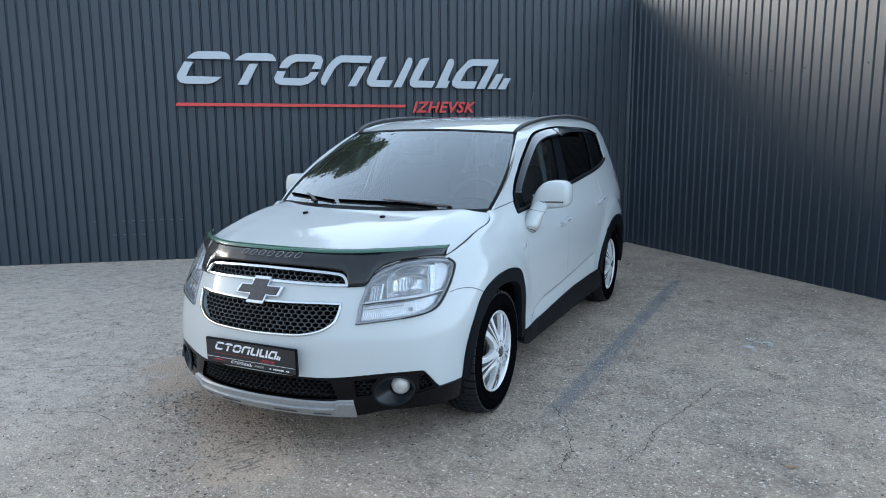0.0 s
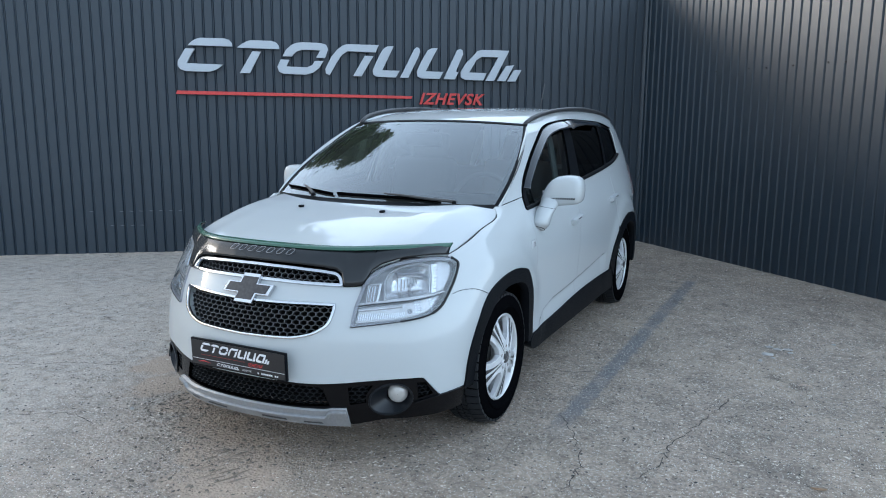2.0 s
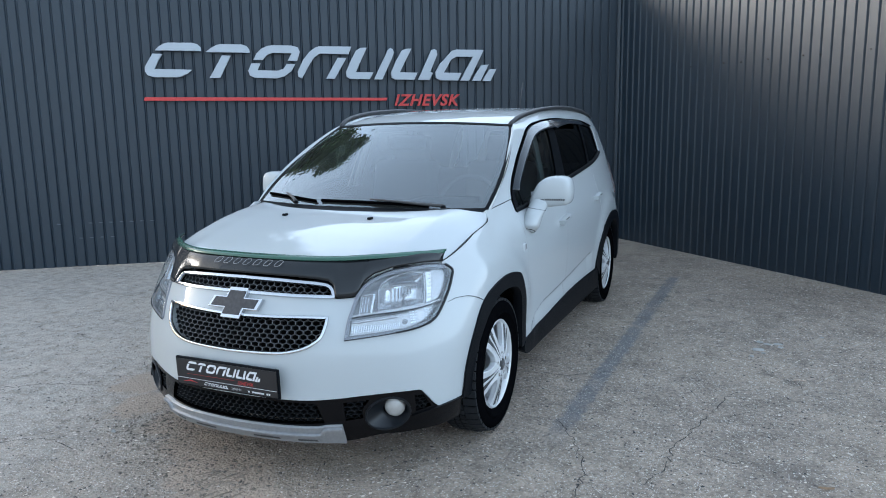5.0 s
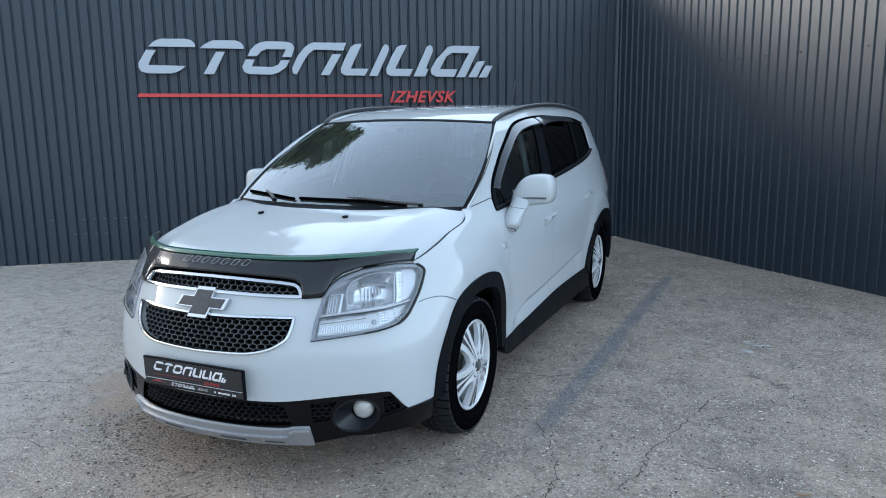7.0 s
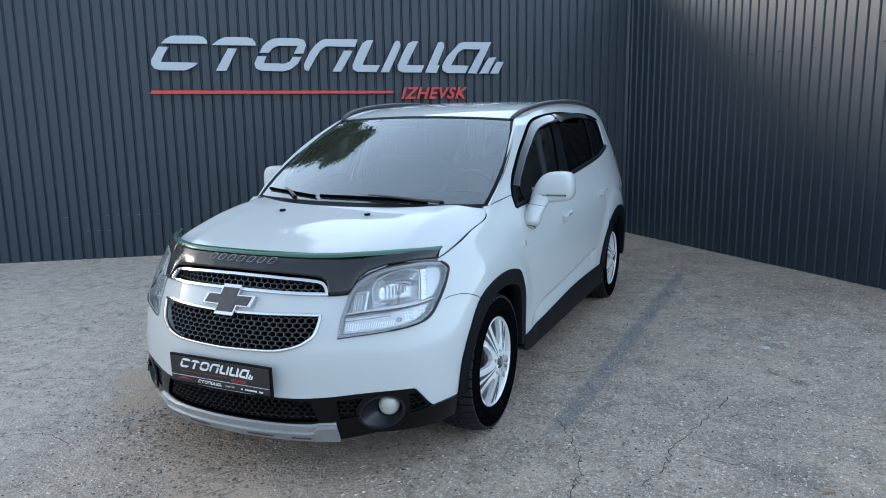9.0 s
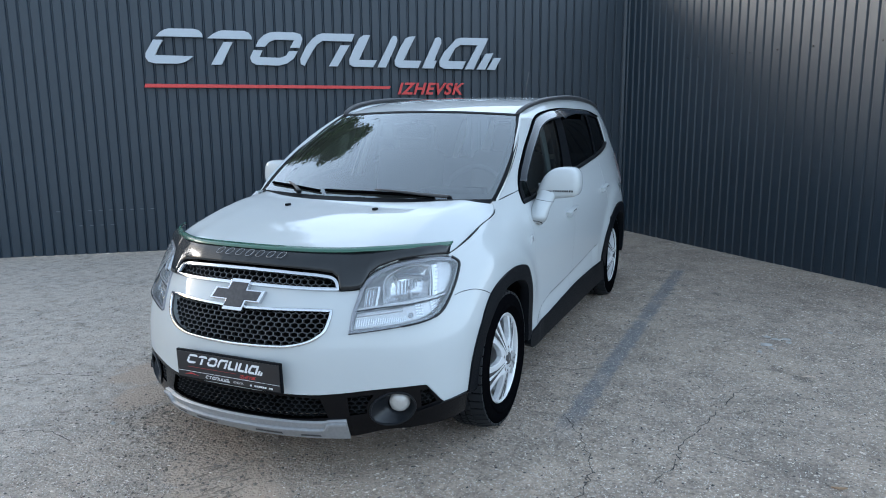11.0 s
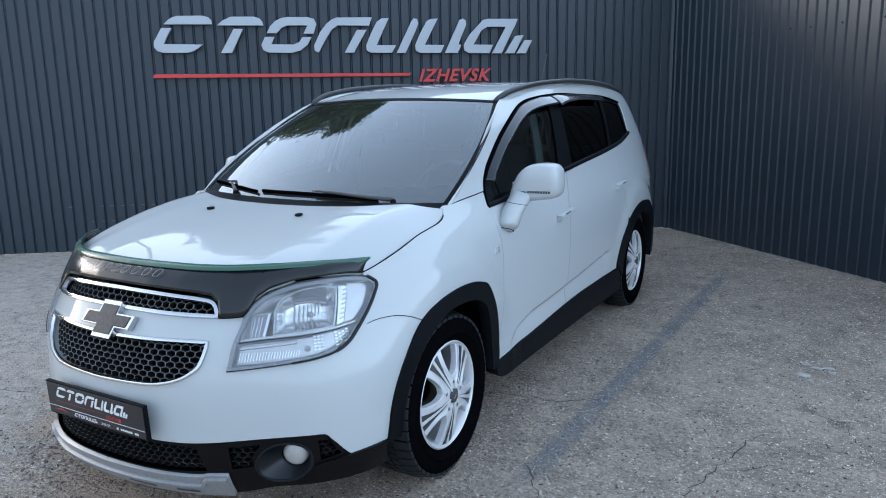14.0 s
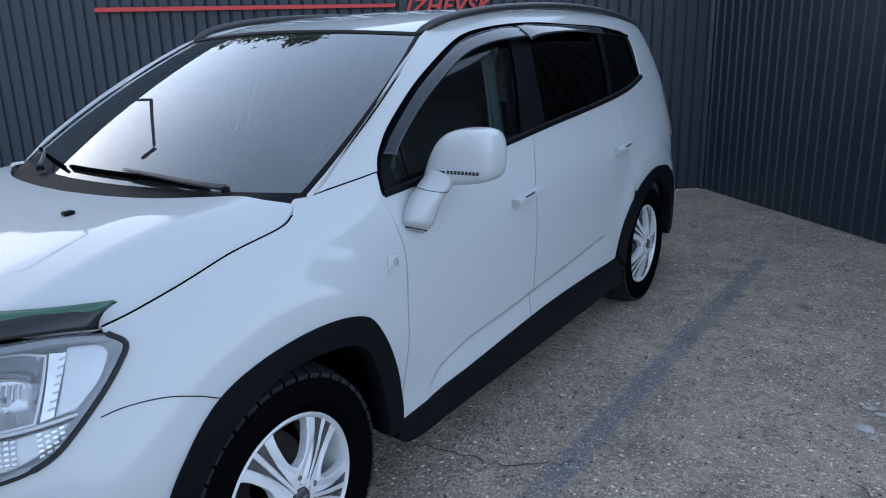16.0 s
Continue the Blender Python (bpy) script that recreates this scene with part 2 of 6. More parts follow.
def bead(name, line, surf, mat, parent=None, label="", width=.012, height=.006, lift=0.0, closed=True, side=1, flat=.5):
    """A raised strip along a line on a surface, with rounded shoulders."""
    p, n = surf(line[:, 0], line[:, 1], lift)
    m = len(p)
    if closed:
        t = np.roll(p, -1, 0) - np.roll(p, 1, 0)
    else:
        t = np.gradient(p, axis=0)
    t /= np.linalg.norm(t, axis=1)[:, None] + 1e-9
    s = np.cross(n, t)
    prof = [(-.5, -.4), (-.5, .3), (-.5 * flat - .1, .9), (0, 1), (.5 * flat + .1, .9), (.5, .3), (.5, -.4)]
    verts = np.vstack([p + s * a * width + n * b * height for a, b in prof])
    k = len(prof)
    faces = []
    for i in range(m if closed else m - 1):
        j = (i + 1) % m
        for a in range(k):
            b = (a + 1) % k
            faces.append((a * m + i, a * m + j, b * m + j, b * m + i))
    if not closed:
        faces.append([a * m for a in range(k)])
        faces.append([a * m + m - 1 for a in range(k)][::-1])
    if side < 0:
        verts = verts * (-1, 1, 1)
        faces = [tuple(f)[::-1] for f in faces]
    ob = mesh_ob(name, verts, faces, mat, parent, label, True)
    ob.data.set_sharp_from_angle(angle=radians(50))
    return ob


def tube(name, pts, radius, mat, parent=None, label="", sides=10, radii=None):
    """A round bar along a line of points in space."""
    p = np.array(pts, float)
    r = np.full(len(p), radius) if radii is None else np.array(radii, float)
    t = np.gradient(p, axis=0)
    t /= np.linalg.norm(t, axis=1)[:, None] + 1e-9
    up = np.array([0, 0, 1.0]) if abs(t[0][2]) < .9 else np.array([1.0, 0, 0])
    verts, faces = [], []
    last = np.cross(t[0], up)
    for i in range(len(p)):
        a = last - t[i] * (last @ t[i])
        a /= np.linalg.norm(a) + 1e-12
        last = a
        b = np.cross(a, t[i])
        verts += [p[i] + r[i] * (math.cos(q) * a + math.sin(q) * b) for q in np.linspace(0, 2 * math.pi, sides, endpoint=False)]
    for i in range(len(p) - 1):
        for j in range(sides):
            k = (j + 1) % sides
            faces.append((i * sides + j, i * sides + k, (i + 1) * sides + k, (i + 1) * sides + j))
    faces += [tuple(range(sides))[::-1], tuple(range((len(p) - 1) * sides, len(p) * sides))]
    return mesh_ob(name, verts, faces, mat, parent, label, True)


def turned(name, prof, mat, parent=None, label="", axis="x", centre=(0, 0, 0), n=64, sharp=35, closed=False):
    """A turned body: profile of (along, radius) about the axis."""
    prof = np.array(prof, float)
    verts, faces = [], []
    k = len(prof)
    for a in np.linspace(0, 2 * math.pi, n, endpoint=False):
        for q, r in prof:
            v = (q, r * math.cos(a), r * math.sin(a))
            v = v if axis == "x" else ((v[1], v[0], v[2]) if axis == "y" else (v[1], v[2], v[0]))
            verts.append((v[0] + centre[0], v[1] + centre[1], v[2] + centre[2]))
    for i in range(n):
        j = (i + 1) % n
        for a in range(k if closed else k - 1):
            b = (a + 1) % k
            faces.append((i * k + a, i * k + b, j * k + b, j * k + a))
    ob = mesh_ob(name, verts, faces, mat, parent, label, True)
    bm = bmesh.new()
    bm.from_mesh(ob.data)
    bmesh.ops.recalc_face_normals(bm, faces=bm.faces)
    bm.to_mesh(ob.data)
    bm.free()
    ob.data.set_sharp_from_angle(angle=radians(sharp))
    return ob


def box_bm(size, at=(0, 0, 0), bevel=0.0, turn=None, seg=2):
    bm = bmesh.new()
    bmesh.ops.create_cube(bm, size=1)
    bmesh.ops.scale(bm, vec=size, verts=bm.verts)
    if bevel:
        bmesh.ops.bevel(bm, geom=bm.edges[:], offset=bevel, segments=seg, affect="EDGES", profile=.6)
    if turn is not None:
        bmesh.ops.transform(bm, matrix=turn, verts=bm.verts)
    bmesh.ops.translate(bm, vec=at, verts=bm.verts)
    return bm


def slab(pts, depth, place, bevel=0.0):
    """A flat plate from an outline (u, v), depth thick, put by place(u, v, w) -> xyz."""
    bm = bmesh.new()
    f = bm.faces.new([bm.verts.new((u, v, 0)) for u, v in pts])
    g = bmesh.ops.extrude_face_region(bm, geom=[f])
    top = [e for e in g["geom"] if isinstance(e, bmesh.types.BMVert)]
    for v in top:
        v.co.z += depth
    if bevel:
        edges = list({e for e in bm.edges if all(abs(v.co.z - depth) < 1e-6 for v in e.verts)})
        bmesh.ops.bevel(bm, geom=edges, offset=bevel, segments=2, affect="EDGES", profile=.5)
    for v in bm.verts:
        v.co = place(*v.co)
    return bm

# ---- the yard: asphalt and two ribbed metal fences that meet in a corner ----
SAND = ((-1.30, -.17, .17), (-1.02, -.40, .16), (-.70, -.55, .15), (-.40, -.71, .18), (-.13, -.90, .21), (.05, -1.09, .22))


def asphalt_material():
    m = bpy.data.materials.new("worn_asphalt")
    m.use_nodes = True
    n, l = m.node_tree.nodes, m.node_tree.links
    b = n["Principled BSDF"]
    b.inputs["Roughness"].default_value = .85
    b.inputs["Specular IOR Level"].default_value = .3
    geo = n.new("ShaderNodeNewGeometry")

    def noise_tex(scale, detail=6, rough=.55):
        t = n.new("ShaderNodeTexNoise")
        t.inputs["Scale"].default_value, t.inputs["Detail"].default_value, t.inputs["Roughness"].default_value = scale, detail, rough
        l.new(geo.outputs["Position"], t.inputs["Vector"])
        return t.outputs["Fac"]

    def ramp(value, lo, hi, to=1.0):
        r = n.new("ShaderNodeMapRange")
        r.inputs["From Min"].default_value, r.inputs["From Max"].default_value, r.inputs["To Max"].default_value = lo, hi, to
        l.new(value, r.inputs["Value"])
        return r.outputs["Result"]

    def mixed(fac, a, c):
        x = n.new("ShaderNodeMix")
        x.data_type = "RGBA"
        l.new(fac, x.inputs["Factor"])
        for key, val in (("A", a), ("B", c)):
            if isinstance(val, tuple):
                x.inputs[key].default_value = (*val, 1)
            else:
                l.new(val, x.inputs[key])
        return x.outputs["Result"]

    def times(a, c):
        x = n.new("ShaderNodeMath")
        x.operation = "MULTIPLY"
        for i, val in enumerate((a, c)):
            if isinstance(val, (int, float)):
                x.inputs[i].default_value = val
            else:
                l.new(val, x.inputs[i])
        return x.outputs["Value"]

    base = mixed(ramp(noise_tex(1.1), .36, .66), (.445, .362, .293), (.555, .455, .368))
    base = mixed(ramp(noise_tex(2.7, 7, .65), .46, .66, .46), base, (.17, .145, .120))
    base = mixed(ramp(noise_tex(9, 8, .7), .44, .62, .55), base, (.235, .206, .176))
    base = mixed(ramp(noise_tex(50, 6, .78), .46, .60, .56), base, (.075, .068, .060))
    base = mixed(ramp(noise_tex(24, 7, .7), .54, .62, .42), base, (.115, .098, .082))
    # sandy, trodden patches
    base = mixed(times(ramp(noise_tex(.55, 5), .50, .68), .5), base, (.40, .325, .25))
    # a faded bluish streak along the parking line
    xyz = n.new("ShaderNodeSeparateXYZ")
    l.new(geo.outputs["Position"], xyz.inputs["Vector"])

    def calc(op, a, c=0.0):
        x = n.new("ShaderNodeMath")
        x.operation = op
        for i, val in enumerate((a, c)):
            if isinstance(val, (int, float)):
                x.inputs[i].default_value = val
            else:
                l.new(val, x.inputs[i])
        return x.outputs["Value"]

    off = calc("ABSOLUTE", calc("SUBTRACT", xyz.outputs["X"], calc("ADD", calc("MULTIPLY", xyz.outputs["Y"], .029), 1.155)))
    off = calc("ADD", off, calc("MULTIPLY", calc("SUBTRACT", noise_tex(14, 5), .5), .07))
    ends = times(ramp(xyz.outputs["Y"], -.10, .30), ramp(xyz.outputs["Y"], 3.95, 3.80))
    base = mixed(times(times(ramp(off, .066, .036), ends), ramp(noise_tex(3.2, 6, .7), .22, .50, .68)), base, (.148, .168, .192))
    # brightness painted into the ground colour towards the left, broken up by noise
    left_brightening = times(ramp(calc("ADD", xyz.outputs["X"], times(noise_tex(.8, 5, .6), 1.6)), .90, -.85), ramp(noise_tex(13, 6, .65), .28, .60, .66))
    base = mixed(left_brightening, base, (.70, .635, .56))
    # dark worn marks
    for px, py, size in ((2.08, 1.30, .07), (2.20, 1.20, .075), (2.20, .02, .16), (2.36, -.22, .14), (1.62, 3.05, .07), (1.12, 3.78, .05)):
        far = calc("SQRT", calc("ADD", calc("POWER", calc("SUBTRACT", xyz.outputs["X"], px), 2), calc("POWER", calc("SUBTRACT", xyz.outputs["Y"], py), 2)))
        far = calc("ADD", far, calc("MULTIPLY", calc("SUBTRACT", noise_tex(11, 5, .7), .5), size * 2.2))
        base = mixed(ramp(far, size, size * .3, .5), base, (.13, .117, .105))
    # worn-out hollows with dark binder
    base = mixed(times(ramp(noise_tex(4.2, 6, .7), .53, .66), ramp(noise_tex(31, 5, .75), .42, .60, .70)), base, (.110, .092, .077))
    # pale chips of stone in the worn surface, two sizes
    for scale, lo, hi, tone in ((95, .20, .12, (.80, .77, .72)), (150, .24, .14, (.68, .65, .61))):
        v = n.new("ShaderNodeTexVoronoi")
        v.inputs["Scale"].default_value = scale
        l.new(geo.outputs["Position"], v.inputs["Vector"])
        chip = ramp(v.outputs["Distance"], lo + .1, hi + .1)
        sep = n.new("ShaderNodeSeparateColor")
        l.new(v.outputs["Color"], sep.inputs["Color"])
        base = mixed(times(chip, ramp(sep.outputs["Red"], .70, .76)), base, tone)
    # a drift of trodden sand before the nose
    drift = None
    for px, py, size in SAND:
        far = calc("SQRT", calc("ADD", calc("POWER", calc("SUBTRACT", xyz.outputs["X"], px), 2), calc("POWER", calc("SUBTRACT", xyz.outputs["Y"], py), 2)))
        far = calc("DIVIDE", far, size)
        drift = far if drift is None else calc("MINIMUM", drift, far)
    drift = calc("ADD", drift, calc("MULTIPLY", calc("SUBTRACT", noise_tex(6, 6, .62), .5), 2.4))
    sandy = mixed(noise_tex(40, 5, .7), (.40, .315, .245), (.55, .44, .35))
    base = mixed(times(ramp(drift, 1.30, .80), .95), base, sandy)
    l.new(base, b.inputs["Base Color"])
    bump = n.new("ShaderNodeBump")
    bump.inputs["Strength"].default_value, bump.inputs["Distance"].default_value = 1.0, .010
    v = n.new("ShaderNodeTexVoronoi")
    v.inputs["Scale"].default_value = 70
    l.new(geo.outputs["Position"], v.inputs["Vector"])
    add = n.new("ShaderNodeMath")
    add.operation = "ADD"
    l.new(v.outputs["Distance"], add.inputs[0])
    l.new(noise_tex(160, 4), add.inputs[1])
    l.new(add.outputs["Value"], bump.inputs["Height"])
    low = n.new("ShaderNodeBump")
    low.inputs["Strength"].default_value, low.inputs["Distance"].default_value = .5, .04
    l.new(noise_tex(5, 4), low.inputs["Height"])
    l.new(low.outputs["Normal"], bump.inputs["Normal"])
    l.new(bump.outputs["Normal"], b.inputs["Normal"])
    return m


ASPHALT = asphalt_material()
SHEET = material("graphite_coated_steel_sheet", (.0020, .0135, .0265), .47, .0, .0, stain=(.9, .5, (.0025, .0155, .030)), grain=(14, .35, (.0025, .0155, .030)), bump=(3.0, .05, .03), spec=.80)
CRACK = material("dark_crack_fill", (.045, .042, .038), .95, grain=(60, .5, (.08, .075, .07)))
STONE = material("pale_stone_chips", (.38, .375, .36), .85, grain=(40, .5, (.30, .295, .28)))


def ground():
    xs = np.unique(np.r_[-400, -120, -40, -14, np.arange(-8, 8.01, .25), 14, 40, 120, 400])
    verts = [(x, y, 0) for y in xs for x in xs]
    k = len(xs)
    faces = [(j * k + i, j * k + i + 1, (j + 1) * k + i + 1, (j + 1) * k + i) for j in range(k - 1) for i in range(k - 1)]
    ob = mesh_ob("ground", verts, faces, ASPHALT)
    return tagged(ob, "worn grey asphalt yard with pale stone chips", "ground", kind="structure")


CORNER = np.array((.31, 5.964))
WALL_DIR = {"left": np.array((-.8049, -.5934)), "right": np.array((.756, -.6546))}


def wall_place(way, inward):
    """A map from (along, up, out) on a fence to the world."""
    d = WALL_DIR[way]
    n = np.array((-d[1], d[0]))
    if n @ inward < 0:
        n = -n

    def place(u, v, w):
        q = CORNER + d * u + n * w
        return (q[0], q[1], v)
    return place


LEFT = wall_place("left", np.array((1, -1)))
RIGHT = wall_place("right", np.array((-1, -1)))


def fence(name, place, length, label, first):
    """Sheet with broad flats and narrow grooves, a hand's width apart, with thickness."""
    pitch, flat, slope, deep = .1034, .074, .011, .014
    prof = [(0, 0)]
    u = first
    while u < length:
        prof += [(u, 0), (u + slope, -deep), (u + pitch - flat - slope, -deep), (u + pitch - flat, 0)]
        u += pitch
    top, low, verts, faces = 3.08, .012, [], []
    zs = [low, .55, 1.1, 1.9, 2.5, top]
    for z in zs:
        for u, w in prof:
            verts.append(place(u, z, w + .0025 * noise.noise((u * 1.7, z * 1.1, 7))))
    k = len(prof)
    for j in range(len(zs) - 1):
        for i in range(k - 1):
            faces.append((j * k + i, j * k + i + 1, (j + 1) * k + i + 1, (j + 1) * k + i))
    m = len(verts)
    for z in (low, top):
        for u, w in prof:
            verts.append(place(u, z, -.05))
    for i in range(k - 1):
        faces.append((m + i, m + k + i, m + k + i + 1, m + i + 1))
        t = (len(zs) - 1) * k
        faces.append((t + i, t + i + 1, m + k + i + 1, m + k + i))
    ob = mesh_ob(name, verts, faces, SHEET, smooth=False)
    return tagged(ob, label, "fence", kind="structure")


ground()
# beyond about 7 m the run is unseen, added to keep low sun off
wall_left = fence("wall_left", LEFT, 16.0, "tall graphite ribbed metal fence carrying the sign", .02)
# length beyond the view cut short to let sky light onto the car's side
wall_right = fence("wall_right", RIGHT, 4.3, "tall graphite ribbed metal fence beside the sign wall", .05)
# narrow strip added where the sheets meet, standing in for the corner's dark line
bm = box_bm((.03, .03, 3.06), (CORNER[0], CORNER[1] - .006, 1.535), .004)
tagged(part("corner_trim", bm, SHEET, None), "narrow graphite steel strip along the fence corner", "trim", kind="structure")

# ---- the sign: raised letter shapes, a red line and a red town name ----
sign = empty("wall_sign", "pale grey raised letters over a red line on the fence", "sign")
STAND, THICK = .035, .030


def letter(name, *pieces):
    """One letter of one or two flat pieces on short pegs."""
    bm = bmesh.new()
    for pts in pieces:
        b = slab(pts, THICK, lambda u, v, w: LEFT(u, v, w + STAND), .003)
        me = bpy.data.meshes.new("tmp")
        b.to_mesh(me)
        b.free()
        bm.from_mesh(me)
        bpy.data.meshes.remove(me)
        ring = np.array(pts, float)
        gu, gv = np.meshgrid(np.linspace(ring[:, 0].min(), ring[:, 0].max(), 24), np.linspace(ring[:, 1].min(), ring[:, 1].max(), 24))
        spots = np.stack([gu.ravel(), gv.ravel()], 1)
        spots = spots[inside(spots, ring)]
        border = np.vstack([a + (b - a) * f for a, b in zip(ring, np.roll(ring, -1, 0)) for f in (0, .25, .5, .75)]).reshape(-1, 2)
        cu, cv = spots[np.sqrt(((spots[:, None] - border[None]) ** 2).sum(2)).min(1).argmax()]
        peg = bmesh.ops.create_cube(bm, size=1)
        for q in peg["verts"]:
            q.co = LEFT(cu + q.co.x * .02, cv + q.co.y * .02, .012 + (q.co.z + .5) * .025)
    return part(name, bm, SIGN_WHITE, sign)


letter("letter", [(5.267, 2.262), (5.225, 2.303), (5.179, 2.330), (5.134, 2.342), (4.893, 2.342), (4.838, 2.328), (4.807, 2.295), (4.804, 2.257)],
       [(5.292, 2.230), (5.193, 2.227), (5.237, 2.163), (5.282, 2.075), (4.907, 2.066), (4.956, 2.026), (5.014, 1.998), (5.060, 1.987), (5.295, 1.990), (5.354, 2.009), (5.379, 2.049), (5.376, 2.095)])
letter("letter", [(4.759, 2.247), (4.699, 2.293), (4.640, 2.322), (4.606, 2.330), (4.388, 2.328), (4.338, 2.311), (4.311, 2.277), (4.307, 2.241)],
       [(4.596, 2.214), (4.505, 2.211), (4.628, 1.980), (4.737, 1.980)])
letter("letter", [(4.276, 2.168), (4.238, 2.235), (4.183, 2.287), (4.123, 2.314), (4.064, 2.322), (3.865, 2.319), (3.801, 2.302), (3.779, 2.254), (3.813, 2.157), (3.914, 2.160), (3.869, 2.238), (4.068, 2.241), (4.128, 2.218), (4.178, 2.166)],
       [(4.296, 2.134), (4.203, 2.131), (4.236, 2.060), (4.019, 2.055), (3.959, 2.079), (3.927, 2.125), (3.833, 2.126), (3.878, 2.050), (3.951, 1.997), (4.035, 1.973), (4.270, 1.980), (4.320, 2.005), (4.335, 2.055)])
letter("letter", [(3.219, 2.312), (3.253, 2.229), (3.566, 2.236), (3.627, 2.196), (3.678, 2.126), (3.768, 1.973), (3.809, 1.990), (3.813, 2.044), (3.747, 2.173), (3.678, 2.255), (3.623, 2.296), (3.574, 2.313)],
       [(3.375, 2.192), (3.278, 2.191), (3.414, 1.967), (3.510, 1.967)])
letter("letter", [(3.122, 2.300), (3.049, 2.303), (3.180, 2.038), (2.983, 2.036), (3.028, 1.960), (3.243, 1.964), (3.285, 1.990), (3.289, 2.038), (3.237, 2.151), (3.172, 2.269)],
       [(2.816, 2.277), (2.791, 2.299), (2.760, 2.289), (2.749, 2.247), (2.775, 2.182), (2.886, 1.958), (2.980, 1.958)])
letter("letter", [(2.617, 2.291), (2.548, 2.295), (2.686, 2.036), (2.484, 2.032), (2.523, 1.953), (2.737, 1.955), (2.782, 1.978), (2.788, 2.032), (2.732, 2.152), (2.661, 2.271)],
       [(2.323, 2.279), (2.284, 2.291), (2.259, 2.273), (2.254, 2.231), (2.338, 2.036), (2.307, 2.032), (2.346, 1.949), (2.480, 1.951)])
letter("letter", [(2.133, 2.220), (2.081, 2.274), (2.030, 2.287), (1.708, 2.284), (1.884, 1.940), (1.987, 1.941), (1.838, 2.205), (2.031, 2.208), (2.095, 2.172), (2.179, 2.032), (1.974, 2.028), (2.013, 1.943), (2.225, 1.946), (2.276, 1.975), (2.281, 2.032), (2.223, 2.129)])
letter("stroke", [(1.741, 2.113), (1.649, 2.122), (1.747, 1.939), (1.851, 1.939)])
letter("stroke", [(1.643, 2.069), (1.558, 2.069), (1.629, 1.935), (1.727, 1.937)])
part("red_line", slab([(5.402, 1.786), (5.415, 1.748), (2.848, 1.726), (2.832, 1.757)], .025, lambda u, v, w: LEFT(u, v, w + STAND), .003), SIGN_RED, sign, "long red strip")


def lettering(text, height, shear=0.0, depth=.0, spacing=1.0, weight=0.0):
    """Flat letters of Blender's own font as a bmesh, left bottom at the origin, cap height given; u to the right."""
    cu = bpy.data.curves.new("t", "FONT")
    cu.body, cu.shear, cu.size, cu.space_character = text, shear, height / .729, spacing
    cu.extrude = depth / 2
    cu.offset = weight
    cu.resolution_u = 4
    ob = bpy.data.objects.new("t", cu)
    scene.collection.objects.link(ob)
    me = bpy.data.meshes.new_from_object(ob.evaluated_get(bpy.context.evaluated_depsgraph_get()))
    bm = bmesh.new()
    bm.from_mesh(me)
    bpy.data.objects.remove(ob)
    bpy.data.curves.remove(cu)
    bpy.data.meshes.remove(me)
    return bm


def fitted(bm, width, height):
    """Scale flat lettering to a width and height, its left foot at 0, 0."""
    x0, x1 = min(v.co.x for v in bm.verts), max(v.co.x for v in bm.verts)
    y0, y1 = min(v.co.y for v in bm.verts), max(v.co.y for v in bm.verts)
    for v in bm.verts:
        v.co.x, v.co.y = (v.co.x - x0) / (x1 - x0) * width, (v.co.y - y0) / (y1 - y0) * height
    return bm


bm = fitted(lettering("IZHEVSK", .13, .32, .02, 1.10, .0045), .768, .132)
for v in bm.verts:
    v.co = LEFT(2.756 - v.co.x, 1.666 + v.co.y - .008 * v.co.x, STAND + .012 + v.co.z)
part("town_name", bm, SIGN_RED, sign, "red slanted block letters")
# ---- car body surfaces ----
def blur(a, axis, r):
    """Smooth a table along one axis, carrying its end slopes on."""
    a = np.moveaxis(a, axis, 0)
    k = np.exp(-0.5 * (np.arange(-3 * r, 3 * r + 1) / r) ** 2)
    k /= k.sum()
    n = 3 * r
    i = np.arange(n, 0, -1).reshape((-1,) + (1,) * (a.ndim - 1))
    head = a[0] - i * (a[1] - a[0])
    tail = a[-1] + i[::-1] * (a[-1] - a[-2])
    p = np.concatenate([head, a, tail])
    out = sum(w * p[j:j + a.shape[0]] for j, w in enumerate(k))
    return np.moveaxis(out, 0, axis)


# plan line of the body at its widest, from the nose round the left side to the tail: x, y
PLAN = [(0, -.922), (.15, -.915), (.30, -.889), (.46, -.818), (.60, -.738), (.742, -.637), (.820, -.503), (.844, -.36),
        (.862, -.15), (.868, .10), (.866, .5), (.866, 1.2), (.866, 2.0), (.868, 2.6), (.858, 3.0), (.825, 3.35), (.74, 3.58),
        (.55, 3.68), (.3, 3.71), (0, 3.72)]
# heights at which each station's inset from the plan line is given
LEVELS = [.16, .28, .40, .52, .64, .76, .88, .98, 1.06, 1.16, 1.30, 1.44, 1.52, 1.60]
STATIONS = []


def station(x, y, *inset):
    STATIONS.append((x, y, inset))


#                .16  .28  .40  .52  .64  .76  .88  .98  1.06 1.16 1.30 1.44 1.52 1.60
station(0, -.922, .05, .00, .005, .005, .028, .085, .15, .235, .33, .40, .50, .60, .66, .72)
station(.30, -.889, .05, .00, .005, .005, .026, .075, .142, .23, .33, .40, .50, .60, .66, .72)
station(.46, -.818, .05, .005, .005, .005, .024, .066, .14, .23, .33, .40, .50, .60, .66, .72)
station(.60, -.738, .05, .005, .005, .01, .03, .085, .16, .24, .32, .40, .50, .60, .66, .72)
station(.735, -.632, .05, .005, .005, .01, .035, .08, .14, .22, .30, .38, .48, .58, .64, .70)
station(.812, -.50, .04, .01, .005, .01, .03, .07, .125, .20, .28, .36, .44, .52, .58, .64)
